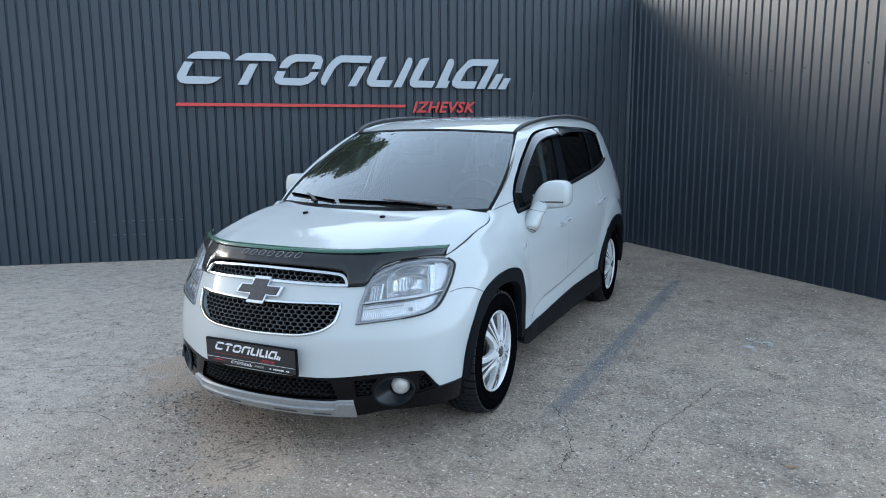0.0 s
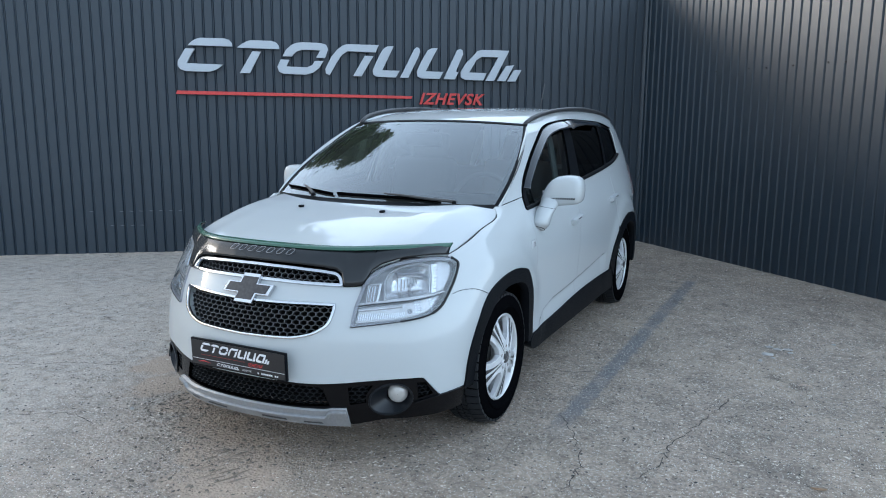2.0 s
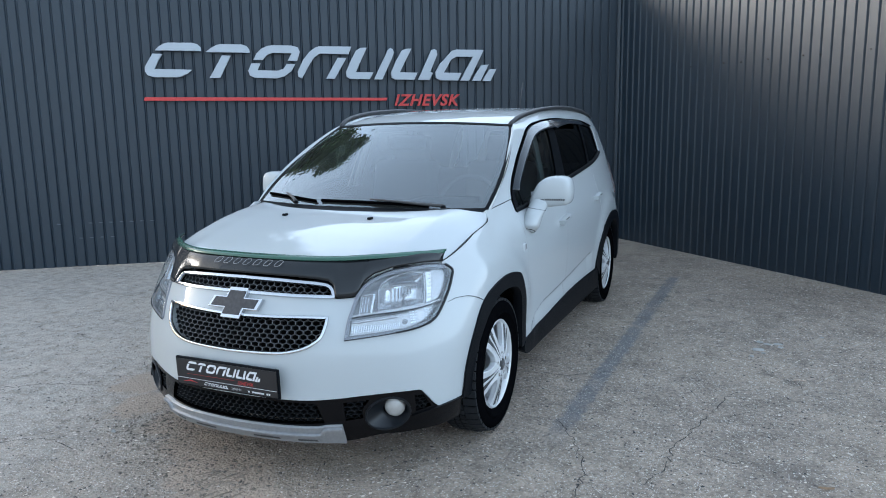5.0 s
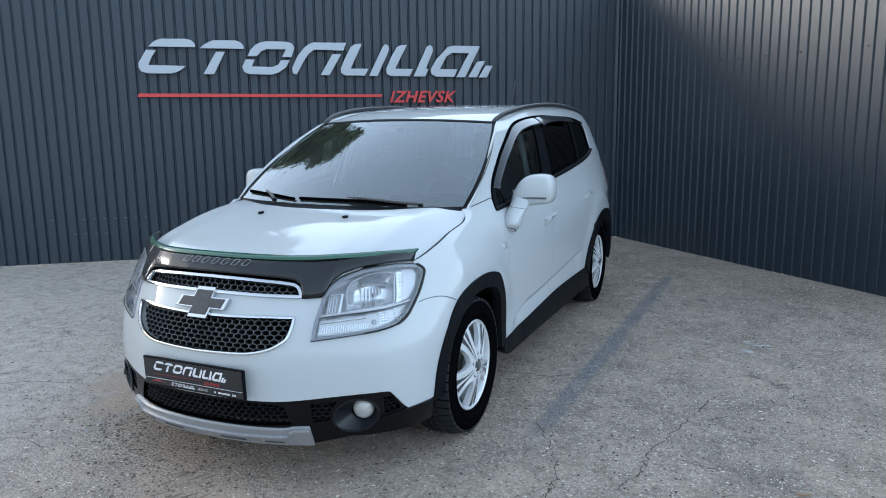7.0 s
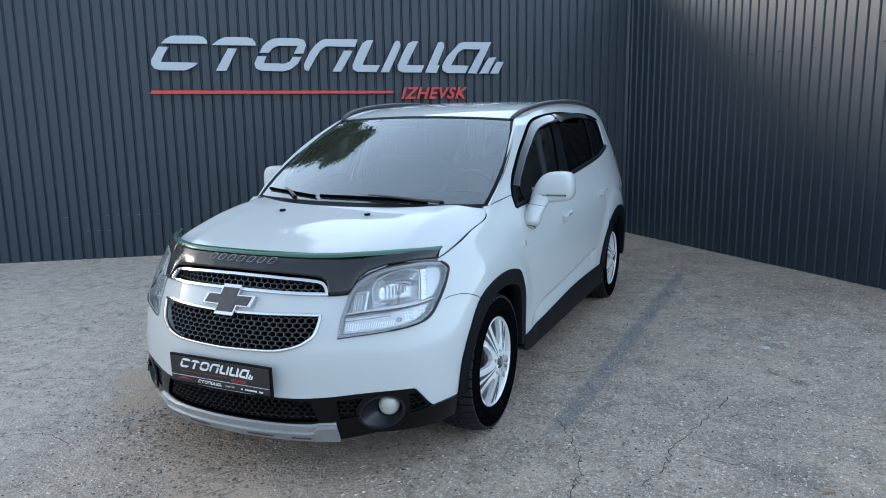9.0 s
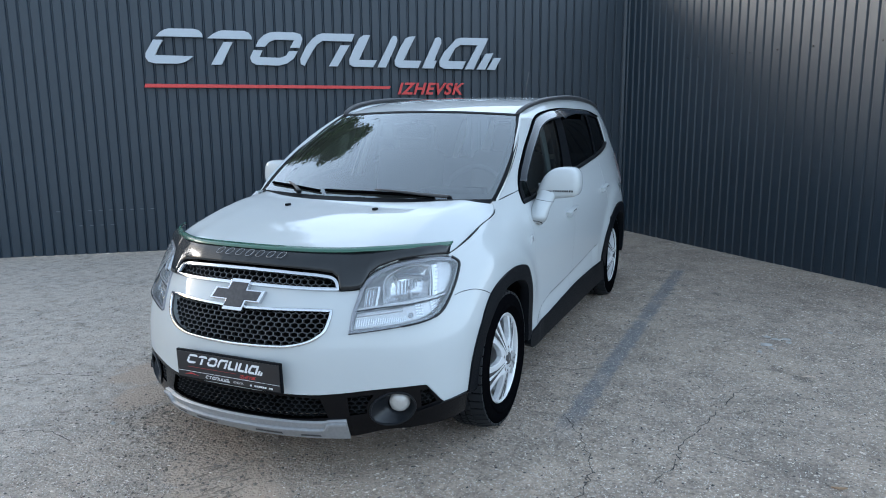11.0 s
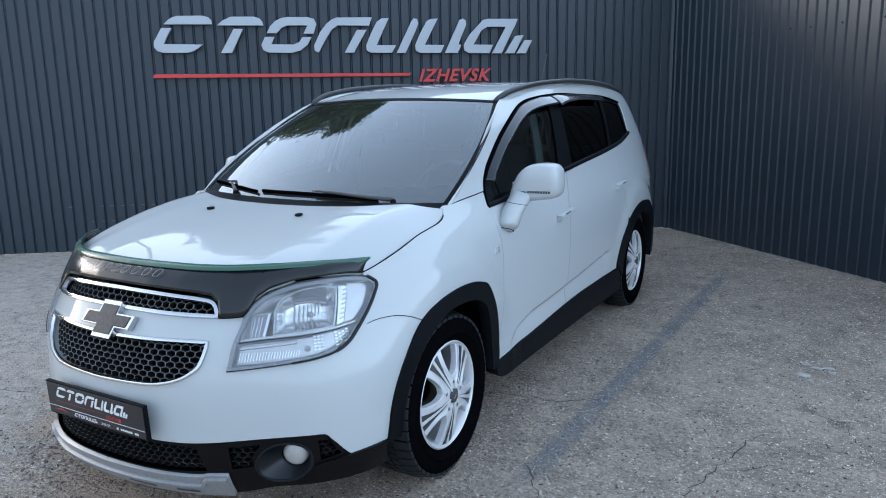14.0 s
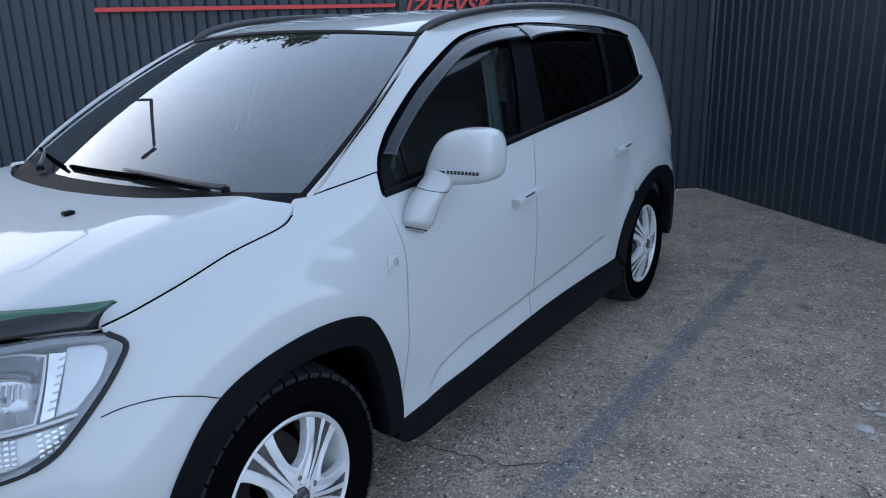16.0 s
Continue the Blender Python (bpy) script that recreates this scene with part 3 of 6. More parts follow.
station(.84, -.36, .04, .01, .00, .00, .015, .05, .105, .17, .25, .33, .40, .47, .52, .58)
station(.862, -.15, .04, .01, .00, .00, .004, .014, .046, .125, .22, .28, .35, .42, .47, .52)
station(.868, .10, .04, .01, .00, .00, .003, .009, .029, .093, .17, .22, .29, .36, .41, .46)
station(.868, .37, .04, .02, .02, .015, .010, .009, .026, .076, .148, .195, .27, .34, .39, .43)
station(.866, .55, .04, .025, .025, .018, .012, .010, .028, .058, .088, .118, .18, .255, .32, .37)
station(.866, 1.05, .04, .025, .025, .018, .010, .006, .018, .045, .072, .098, .145, .228, .31, .36)
station(.866, 1.55, .04, .025, .025, .018, .010, .006, .016, .042, .068, .092, .128, .168, .225, .30)
station(.866, 2.2, .04, .025, .022, .015, .008, .006, .016, .042, .068, .092, .128, .172, .215, .29)
station(.868, 2.75, .04, .01, .00, .00, .00, .006, .020, .048, .075, .100, .140, .188, .235, .30)
station(.848, 3.15, .04, .01, .00, .005, .010, .018, .032, .058, .085, .110, .155, .21, .265, .33)
station(.74, 3.58, .04, .01, .00, .01, .05, .06, .065, .08, .10, .13, .20, .30, .38, .45)
station(0, 3.72, .04, .01, .00, .01, .07, .08, .085, .10, .12, .17, .28, .40, .50, .58)


def eased(x, xs, ys):
    """Smooth interpolation through (xs, ys) that never overshoots."""
    xs, ys = np.asarray(xs, float), np.asarray(ys, float)
    h, d = np.diff(xs), np.diff(ys) / np.diff(xs)
    m = np.zeros(len(xs))
    same = d[:-1] * d[1:] > 0
    w1, w2 = 2 * h[1:] + h[:-1], h[1:] + 2 * h[:-1]
    m[1:-1][same] = (w1 + w2)[same] / (w1[same] / d[:-1][same] + w2[same] / d[1:][same])
    m[0], m[-1] = d[0], d[-1]
    x = np.clip(x, xs[0], xs[-1])
    k = np.clip(np.searchsorted(xs, x) - 1, 0, len(h) - 1)
    t = (x - xs[k]) / h[k]
    return ys[k] + (x - xs[k]) * m[k] + (3 * d[k] - 2 * m[k] - m[k + 1]) * t * t * h[k] + (m[k] + m[k + 1] - 2 * d[k]) * t ** 3 * h[k]


class Body:
    """The painted side and nose: plan line less inset, by way s along the plan and height z."""

    def __init__(self):
        pts = np.array(PLAN, float)
        # dense plan line (Catmull-Rom)
        p = np.vstack([[-pts[1][0], pts[1][1]], pts, [-pts[-2][0], pts[-2][1]]])
        dense = []
        for i in range(1, len(p) - 2):
            for t in np.linspace(0, 1, 40, endpoint=False):
                a, b, c, d = p[i - 1:i + 3]
                dense.append(.5 * (2 * b + (c - a) * t + (2 * a - 5 * b + 4 * c - d) * t * t + (3 * b - a - 3 * c + d) * t ** 3))
        dense.append(pts[-1])
        dense = np.array(dense)
        run = np.r_[0, np.cumsum(np.linalg.norm(np.diff(dense, axis=0), axis=1))]
        self.s = np.linspace(0, run[-1], 520)
        plan = np.stack([np.interp(self.s, run, dense[:, i]) for i in (0, 1)], 1)
        plan = np.stack([blur(plan[:, i], 0, 6) for i in (0, 1)], 1)
        plan[:, 0] -= plan[0, 0]
        tangent = np.gradient(plan, axis=0)
        tangent = np.stack([blur(tangent[:, i], 0, 4) for i in (0, 1)], 1)
        tangent /= np.linalg.norm(tangent, axis=1)[:, None]
        normal = np.stack([tangent[:, 1], -tangent[:, 0]], 1)
        at = [self.s[np.argmin(((plan - (x, y)) ** 2).sum(1))] for x, y, _ in STATIONS]
        self.z = np.linspace(.10, 1.62, 305)
        rows = np.array([eased(self.z, LEVELS, inset) for *_, inset in STATIONS])
        rows = blur(rows, 1, 6)
        inset = np.stack([eased(self.s, at, rows[:, j]) for j in range(len(self.z))], 1)
        inset = blur(inset, 0, 9)
        wing = np.clip((plan[:, 1] + .10) / .30, 0, 1) * np.clip((1.2 - plan[:, 1]) / .4, 0, 1) * (plan[:, 0] > .8)
        inset = inset + (blur(inset, 0, 18) - inset) * wing[:, None]
        # a pressed crease that climbs along the doors
        along = plan[:, 1][:, None]
        crease = np.interp(along, (.62, .70, .88, 1.17, 1.68, 2.15), (.355, .408, .443, .455, .487, .528))
        fade = np.clip((along - .62) / .12, 0, 1) * np.clip((2.16 - along) / .12, 0, 1) * (plan[:, 0][:, None] > .8)
        drop = np.maximum(crease - self.z[None, :], 0)
        inset = inset + .027 * fade * drop ** 2 / (drop ** 2 + .010 ** 2) * np.exp(-drop / .085)
        # flares swelling round the wheel arches
        for hub in (.035, 2.79):
            ring = np.hypot(along - hub, (self.z[None, :] - .33))
            swell = (np.clip((.600 - ring) / .085, 0, 1) + np.clip((.590 - ring) / .065, 0, 1)) / 2 * np.clip((self.z[None, :] - .40) / .2, 0, 1) * (plan[:, 0][:, None] > .8)
            inset = inset - .015 * blur(swell, 0, 3)
        self.plan, self.inset = plan, inset
        n3 = normal[:, None, :]
        xy = plan[:, None, :] - n3 * inset[:, :, None]
        self.p = np.dstack([xy, np.broadcast_to(self.z, inset.shape)])
        du, dv = np.gradient(self.p, axis=0), np.gradient(self.p, axis=1)
        nn = np.cross(du, dv)
        self.n = nn / np.linalg.norm(nn, axis=2)[:, :, None]

    def _look(self, table, s, z):
        s, z = np.atleast_1d(s).astype(float), np.atleast_1d(z).astype(float)
        i = np.clip((s - self.s[0]) / (self.s[1] - self.s[0]), 0, len(self.s) - 1.001)
        j = np.clip((z - self.z[0]) / (self.z[1] - self.z[0]), 0, len(self.z) - 1.001)
        a, b = i.astype(int), j.astype(int)
        u, v = (i - a)[:, None], (j - b)[:, None]
        return (table[a, b] * (1 - u) * (1 - v) + table[a + 1, b] * u * (1 - v) + table[a, b + 1] * (1 - u) * v + table[a + 1, b + 1] * u * v)

    def at(self, s, z, lift=0.0):
        n = self._look(self.n, s, z)
        n /= np.linalg.norm(n, axis=1)[:, None]
        return self._look(self.p, s, z) + n * lift, n

    def sx(self, x):
        """Way along the plan for a nose point x metres from the middle."""
        k = int(np.argmax(self.plan[:, 0] > .79))
        return np.interp(x, self.plan[:k, 0], self.s[:k])

    def sy(self, y):
        """Way along the plan for a point of the side at y."""
        return np.interp(y, self.plan[:, 1], self.s)

    def tail(self, x):
        k = int(len(self.s) - np.argmax(self.plan[::-1, 0] > .79))
        return np.interp(-x, -self.plan[k:, 0], self.s[k:])


BODY = Body()
bs = BODY.at


class Sheet:
    """A height table over (x, y), smoothed."""

    def __init__(self, xs, ys, rows, rx=6, ry=8):
        self.x, self.y = np.linspace(0, xs[-1] + .03, 120), np.linspace(ys[0] - .03, ys[-1] + .03, 200)
        t = np.array([np.interp(self.x, xs, r) for r in rows])
        t = np.stack([np.interp(self.y, ys, t[:, j]) for j in range(len(self.x))], 1)
        t = np.concatenate([t[:, :0:-1], t], 1)
        t = blur(blur(t, 1, rx), 0, ry)
        self.t = t[:, len(self.x) - 1:]

    def height(self, x, y):
        i = np.clip((y - self.y[0]) / (self.y[1] - self.y[0]), 0, len(self.y) - 1.001)
        j = np.clip(np.abs(x) / (self.x[1] - self.x[0]), 0, len(self.x) - 1.001)
        a, b = i.astype(int), j.astype(int)
        u, v = i - a, j - b
        t = self.t
        return t[a, b] * (1 - u) * (1 - v) + t[a + 1, b] * u * (1 - v) + t[a, b + 1] * (1 - u) * v + t[a + 1, b + 1] * u * v

    def __call__(self, x, y, lift=0.0):
        x, y = np.atleast_1d(x).astype(float), np.atleast_1d(y).astype(float)
        e = .012
        gx = (self.height(x + e, y) - self.height(x - e, y)) / (2 * e)
        gy = (self.height(x, y + e) - self.height(x, y - e)) / (2 * e)
        n = np.stack([-gx, -gy, np.ones_like(gx)], 1)
        n /= np.linalg.norm(n, axis=1)[:, None]
        return np.stack([x, y, self.height(x, y)], 1) + n * lift, n


HOOD = Sheet((0, .25, .45, .60, .69, .745), (-.80, -.70, -.60, -.52, -.44, -.38, -.20, -.04, .13, .25),
             ((.872, .866, .840, .800, .760, .740), (.917, .913, .888, .830, .790, .770), (.948, .946, .932, .874, .820, .800), (.966, .964, .956, .922, .870, .838), (.982, .980, .975, .952, .904, .858),
              (.994, .992, .990, .974, .922, .878), (1.022, 1.022, 1.024, 1.019, .970, .924), (1.045, 1.045, 1.047, 1.046, 1.004, .965), (1.062, 1.061, 1.062, 1.061, 1.028, .991), (1.075, 1.073, 1.070, 1.066, 1.054, 1.046)), 2, 5)
ROOF = Sheet((0, .25, .45, .56, .64, .70), (.85, 1.0, 1.2, 1.5, 2.0, 2.5, 2.9, 3.2, 3.45),
             ((1.455, 1.452, 1.440, 1.425, 1.40, 1.36), (1.500, 1.497, 1.487, 1.475, 1.455, 1.42), (1.538, 1.536, 1.528, 1.515, 1.495, 1.46), (1.570, 1.568, 1.560, 1.548, 1.528, 1.49),
              (1.588, 1.586, 1.578, 1.565, 1.545, 1.51), (1.580, 1.578, 1.570, 1.556, 1.536, 1.50), (1.556, 1.554, 1.544, 1.530, 1.510, 1.47), (1.520, 1.518, 1.505, 1.49, 1.47, 1.43), (1.47, 1.468, 1.455, 1.44, 1.42, 1.38)))


def screen(u, v, lift=0.0):
    """The windscreen: u from the middle to the edge (in metres at the foot), v from foot to top, 0 to 1."""
    def pos(u, v):
        a = u / .705
        u = u * (1 + .25 * v * (1 - v))
        foot = np.stack([u, .105 + .165 * np.abs(a) ** 2.0, 1.050 + 0 * u], 1)
        head = np.stack([u * .585 / .705, .925 + .085 * np.abs(a) ** 2.0, 1.492 - .022 * a * a], 1)
        p = foot * (1 - v)[:, None] + head * v[:, None]
        p[:, 2] += .055 * v * (1 - v)
        return p
    u, v = np.atleast_1d(u).astype(float), np.atleast_1d(v).astype(float)
    e = .01
    n = np.cross(pos(u + e, v) - pos(u - e, v), pos(u, v + e) - pos(u, v - e))
    n /= np.linalg.norm(n, axis=1)[:, None]
    return pos(u, v) + n * lift, n


sx, sy = BODY.sx, BODY.sy
ARCH_F, ARCH_R = (.035, .33), (2.79, .32)


def Y(pts):
    """Side points (y, z) as (s, z)."""
    return [(float(sy(y)), z) for y, z in pts]


def X(pts):
    """Nose points (x, z) as (s, z)."""
    return [(float(sx(x)), z) for x, z in pts]


def arch(c, r, a0, a1, tall=1.0, n=15):
    if r < 0:
        return []
    return [(c[0] + r * math.cos(radians(a)), c[1] + r * tall * math.sin(radians(a))) for a in np.linspace(a0, a1, n)]


car = empty("car", "white compact people carrier with black plastic cladding on asphalt", "car")

# lines shared by neighbouring panels, as (y, z) on the side
HOOD_LINE = [(-.375, .897), (-.312, .910), (-.199, .938), (-.043, .974), (.134, .999), (.19, 1.018), (.225, 1.052)]
LAMP_OUT = [(1.104, .882), (1.133, .856), (1.104, .820), (1.059, .779), (1.003, .735)]
BUMPER_SEAM = [(-.432, .735), (-.377, .741), (-.303, .737), (-.238, .717), (-.194, .696)]
FRONT_ARCH = [(.478, .315), (.474, .40), (.433, .530), (.345, .687), (.268, .736), (.114, .755), (-.065, .739), (-.197, .690), (-.300, .590), (-.367, .463), (-.398, .293)]
REAR_ARCH = [(3.22, .30), (3.195, .48), (3.135, .635), (2.99, .725), (2.84, .752), (2.71, .750), (2.58, .725), (2.465, .678), (2.38, .605), (2.325, .52), (2.286, .39)]
SILL_Z = [(.48, .315), (.872, .328), (1.571, .362), (2.282, .366)]
DLO_LOW = [(.525, 1.015), (.70, 1.028), (1.18, 1.068), (1.58, 1.099), (2.17, 1.140), (2.57, 1.178), (2.845, 1.226)]
DLO_TOP = [(2.80, 1.438), (2.44, 1.480), (2.03, 1.493), (1.70, 1.500), (1.38, 1.484), (1.15, 1.443), (.86, 1.330), (.66, 1.210), (.577, 1.135), (.545, 1.078), (.525, 1.015)]
SCREEN_EDGE = [(.300, 1.056), (.352, 1.084), (.435, 1.140), (.593, 1.248), (.788, 1.368), (.965, 1.458)]
ROOF_EDGE = [(.965, 1.458), (1.10, 1.498), (1.40, 1.538), (2.0, 1.560), (2.5, 1.552), (2.9, 1.525), (3.15, 1.495)]

for side in (1, -1):
    gap = .004
    # fender
    o = outline(Y(HOOD_LINE), Y([(.225, 1.052), (.285, 1.051), (.352, 1.057), (.469, 1.068), (.534, 1.075)]), Y([(.534, 1.075), (.527, 1.045), (.519, 1.012), (.520, .917), (.528, .84), (.508, .58), (.486, .40), (.478, .315)]),
                Y(FRONT_ARCH[:8]), Y([(-.194, .684)] + BUMPER_SEAM[::-1][1:]), LAMP_OUT[::-1] + Y([(-.375, .897)]))
    patch("fender", o, bs, PAINT, car, side=side)
    # front door with its window opening above the belt
    o = outline(Y([(.517, 1.010), (.526, .917), (.534, .84), (.514, .58), (.492, .40), (.484, .318)]), Y(SILL_Z[:2] + [(1.375, .352)]), Y([(1.375, .352), (1.372, .587), (1.376, .855), (1.42, .98), (1.475, 1.088)]),
                Y([(1.475, 1.088), (1.18, 1.064), (.70, 1.024), (.517, 1.010)]))
    door = patch("front_door", o, bs, PAINT, car, side=side, step=.012)
    o = outline(Y([(1.483, 1.088), (1.428, .98), (1.384, .855), (1.380, .587), (1.383, .354)]), Y([(1.383, .354), (1.571, .362), (2.275, .366)]),
                Y([(2.275, .366), (2.318, .525), (2.375, .61), (2.43, .66), (2.425, .75), (2.40, .90), (2.385, 1.05), (2.40, 1.152)]), Y([(2.40, 1.152), (2.17, 1.136), (1.80, 1.112), (1.483, 1.088)]))
    rdoor = patch("rear_door", o, bs, PAINT, car, side=side, step=.012)
    # side frame: pillars, roof edge and rear quarter in one pressing
    o = outline(Y(SCREEN_EDGE), Y(ROOF_EDGE), Y([(3.15, 1.495), (3.26, 1.40), (3.33, 1.25), (3.30, 1.10), (3.24, .95), (3.22, .84), (3.25, .70)]), Y([(3.25, .70), (3.19, .69), (3.135, .635)]),
                Y(REAR_ARCH[2:8]), Y([(2.465, .678), (2.44, .70), (2.435, .752), (2.41, .90), (2.394, 1.05), (2.41, 1.156), (2.57, 1.176), (2.85, 1.224)]),
                Y([(2.85, 1.224)] + DLO_TOP[:-1]), Y([(.545, 1.078), (.536, 1.079)]), Y([(.536, 1.079), (.469, 1.072), (.352, 1.061), (.300, 1.056)]))
    patch("side_frame", o, bs, PAINT, car, side=side)
    # dark window surround, then the panes
    dlo = outline(Y(DLO_LOW), Y(DLO_LOW[-1:] + DLO_TOP))
    front = outline(Y([(.60, 1.035), (1.18, 1.080), (1.385, 1.096)]), Y([(1.385, 1.096), (1.43, 1.25), (1.475, 1.455)]), Y([(1.475, 1.455), (1.38, 1.452), (1.17, 1.410), (.88, 1.295), (.69, 1.18), (.60, 1.085)]), Y([(.60, 1.085), (.60, 1.035)]))
    rear = outline(Y([(1.60, 1.112), (2.17, 1.152), (2.31, 1.165)]), Y([(2.31, 1.165), (2.335, 1.30), (2.345, 1.455)]), Y([(2.345, 1.455), (2.03, 1.468), (1.615, 1.465)]), Y([(1.615, 1.465), (1.61, 1.30), (1.60, 1.112)]))
    quarter = outline(Y([(2.37, 1.172), (2.57, 1.190), (2.82, 1.236)]), Y([(2.82, 1.236), (2.79, 1.35), (2.77, 1.425)]), Y([(2.77, 1.425), (2.60, 1.445), (2.41, 1.455)]), Y([(2.41, 1.455), (2.39, 1.30), (2.37, 1.172)]))
    patch("window_surround", [dlo, front, rear, quarter], bs, BLACK_PLASTIC, car, side=side, lift=-.006, depth=.02)
    patch("window_glass", front, bs, SIDE_TINT, door, side=side, lift=-.012, depth=0)
    patch("window_glass", rear, bs, DARK_TINT, rdoor, side=side, lift=-.012, depth=0)
    patch("quarter_window", quarter, bs, DARK_TINT, car, side=side, lift=-.012, depth=0)
    # arch cladding and sill
    o = outline(Y([(.410, .295), (.398, .39), (.338, .556), (.275, .645), (.173, .680), (.021, .688), (-.086, .662), (-.20, .595), (-.285, .48), (-.325, .30)]), Y([(-.325, .30), (-.398, .293)]), Y(FRONT_ARCH[::-1]), Y([(.478, .315), (.462, .292), (.410, .295)]))
    patch("wheel_arch", o, bs, BLACK_PLASTIC, car, side=side, lift=.010, depth=.05)
    o = outline(Y([(3.14, .30), (3.10, .47), (3.03, .58), (2.92, .655), (2.80, .68), (2.68, .672), (2.55, .62), (2.46, .53), (2.41, .42), (2.40, .30)]), Y([(2.40, .30), (2.286, .39)]), Y(REAR_ARCH[::-1]), Y([(3.22, .30), (3.14, .30)]))
    patch("wheel_arch", o, bs, BLACK_PLASTIC, car, side=side, lift=.010, depth=.05)
    o = outline(Y([(.50, .232), (.60, .217), (.9, .215), (1.6, .210), (2.38, .205)]), Y([(2.38, .205), (2.30, .36)]), Y([(2.30, .36)] + SILL_Z[::-1][1:]), Y([(.48, .315), (.452, .295), (.455, .262), (.50, .232)]))
    patch("sill", o, bs, BLACK_PLASTIC, car, side=side, lift=.014, depth=.06)

# bonnet, roof and windscreen
h = [(.0, -.768), (.15, -.755), (.35, -.680), (.45, -.630), (.503, -.600), (.553, -.556), (.623, -.505), (.686, -.445), (.722, -.375), (.733, -.312), (.740, -.199), (.744, -.043), (.746, .134), (.738, .185), (.718, .222)]
hood_out = outline(h, [(.718, .222), (.60, .16), (.40, .06), (.2, .02), (0, .005)], [(0, .005), (-.2, .02), (-.40, .06), (-.60, .16), (-.718, .222)], [(-x, y) for x, y in h[::-1]])
patch("bonnet", hood_out, HOOD, PAINT, car)
r = [(.585, 1.005), (.60, 1.10), (.612, 1.4), (.62, 2.0), (.617, 2.5), (.60, 2.95), (.575, 3.2)]
roof_out = outline([(0, .93), (.3, .95), (.585, 1.005)], r, [(.575, 3.2), (.3, 3.27), (0, 3.29)], [(0, 3.29), (-.3, 3.27), (-.575, 3.2)], [(-x, y) for x, y in r[::-1]], [(-.585, 1.005), (-.3, .95), (0, .93)])
patch("roof", roof_out, ROOF, PAINT, car)
patch("windscreen", outline([(-.70, .01), (0, .01), (.70, .01)], [(.70, .01), (.70, .985)], [(.70, .985), (0, .985), (-.70, .985)], [(-.70, .985), (-.70, .01)]), screen, TINT, car, depth=0, step=.05)
# painted edge of each front pillar, from the glass over to the side
v = np.linspace(0, 1, 41)
edge_y, edge_z = np.array([(.24, 1.056)] + SCREEN_EDGE).T
along_y = .265 + (.965 - .265) * v
along_z = np.interp(along_y, edge_y, edge_z)
along_z = np.convolve(np.r_[along_z[:1].repeat(3) - np.arange(3, 0, -1) * .009, along_z, along_z[-1:].repeat(3) + np.arange(1, 4) * .008], np.ones(7) / 7, "valid")
for side in (1, -1):
    inner = screen(np.full(41, .716), np.maximum(along_y - .27, 0) / .74, .004)[0]
    outer = bs(sy(along_y), along_z - .006, .001)[0]
    ts = np.linspace(0, 1, 7)[:, None, None]
    bow = np.array((.6, -.3, .74)) * .022
    strip = inner[None] * (1 - ts) + outer[None] * ts + bow * 4 * ts * (1 - ts) * (np.minimum(v / .15, 1) * (1 - v ** 2))[None, :, None]
    strip = strip.reshape(-1, 3) * (side, 1, 1)
    faces = [(j * 41 + i, j * 41 + i + 1, j * 41 + i + 42, j * 41 + i + 41)[::side] for j in range(6) for i in range(40)]
    mesh_ob("pillar_edge", strip, faces, PAINT, car)


# nose: one moulding from arch to arch, with its openings
def nose(s, z, lift=0.0):
    s = np.atleast_1d(s).astype(float)
    p, n = bs(np.abs(s), z, lift)
    k = np.where(s < 0, -1.0, 1.0)
    p[:, 0] *= k
    n[:, 0] *= k
    return p, n


def both(*runs):
    """An outline symmetrical about the middle from the runs of its left half, given from the top middle round to the bottom middle."""
    half = np.vstack([spline(r) for r in runs])
    o = np.vstack([half, (half * (-1, 1))[::-1]])
    return outline(*[[tuple(a), tuple(b)] for a, b in zip(o, np.roll(o, -1, 0)) if np.linalg.norm(a - b) > 1e-4], step=9)


LAMP_TOP = [(.566, .798), (.592, .830), (.648, .861), (.75, .886), (.912, .896), (1.02, .894), (1.104, .882)]
LAMP_IN = [(.566, .798), (.548, .755), (.525, .698), (.511, .630)]
LAMP_LOW = [(.511, .630), (.636, .640), (.727, .648), (.822, .658), (.89, .671), (.946, .694), (1.003, .735)]
BUMP_LOW = Y([(-.398, .293), (-.46, .297), (-.542, .306)]) + X([(.763, .372), (.747, .399), (.727, .404)])
lower_grille = both(X([(0, .716), (.17, .720), (.32, .723), (.428, .720)]), X([(.428, .720), (.422, .69), (.405, .648), (.382, .626), (.338, .602), (.265, .585), (.19, .580), (0, .576)]))
upper_grille = both(X([(0, .859), (.18, .857), (.30, .852), (.37, .847)]), X([(.37, .847), (.425, .838), (.445, .822), (.452, .796)]), X([(.452, .796), (.32, .801), (.16, .804), (0, .804)]))
o = both(X([(0, .798), (.16, .798), (.32, .795), (.456, .789)]), X([(.456, .789), (.500, .790), (.530, .792)]), LAMP_IN, LAMP_LOW, [(1.003, .735)] + Y(BUMPER_SEAM[1:]),
         Y([(-.194, .692), (-.194, .684)] + FRONT_ARCH[8:]), BUMP_LOW, X([(.727, .404), (.649, .404), (.554, .399), (.445, .390), (.345, .386), (.2, .389), (0, .392)]))
patch("front_bumper", [o, lower_grille], nose, PAINT, car, step=.028, depth=.03)
low_mesh = both(X([(0, .378), (.25, .376), (.378, .368)]), X([(.378, .368), (.408, .285)]), X([(.408, .285), (.25, .282), (0, .282)]))
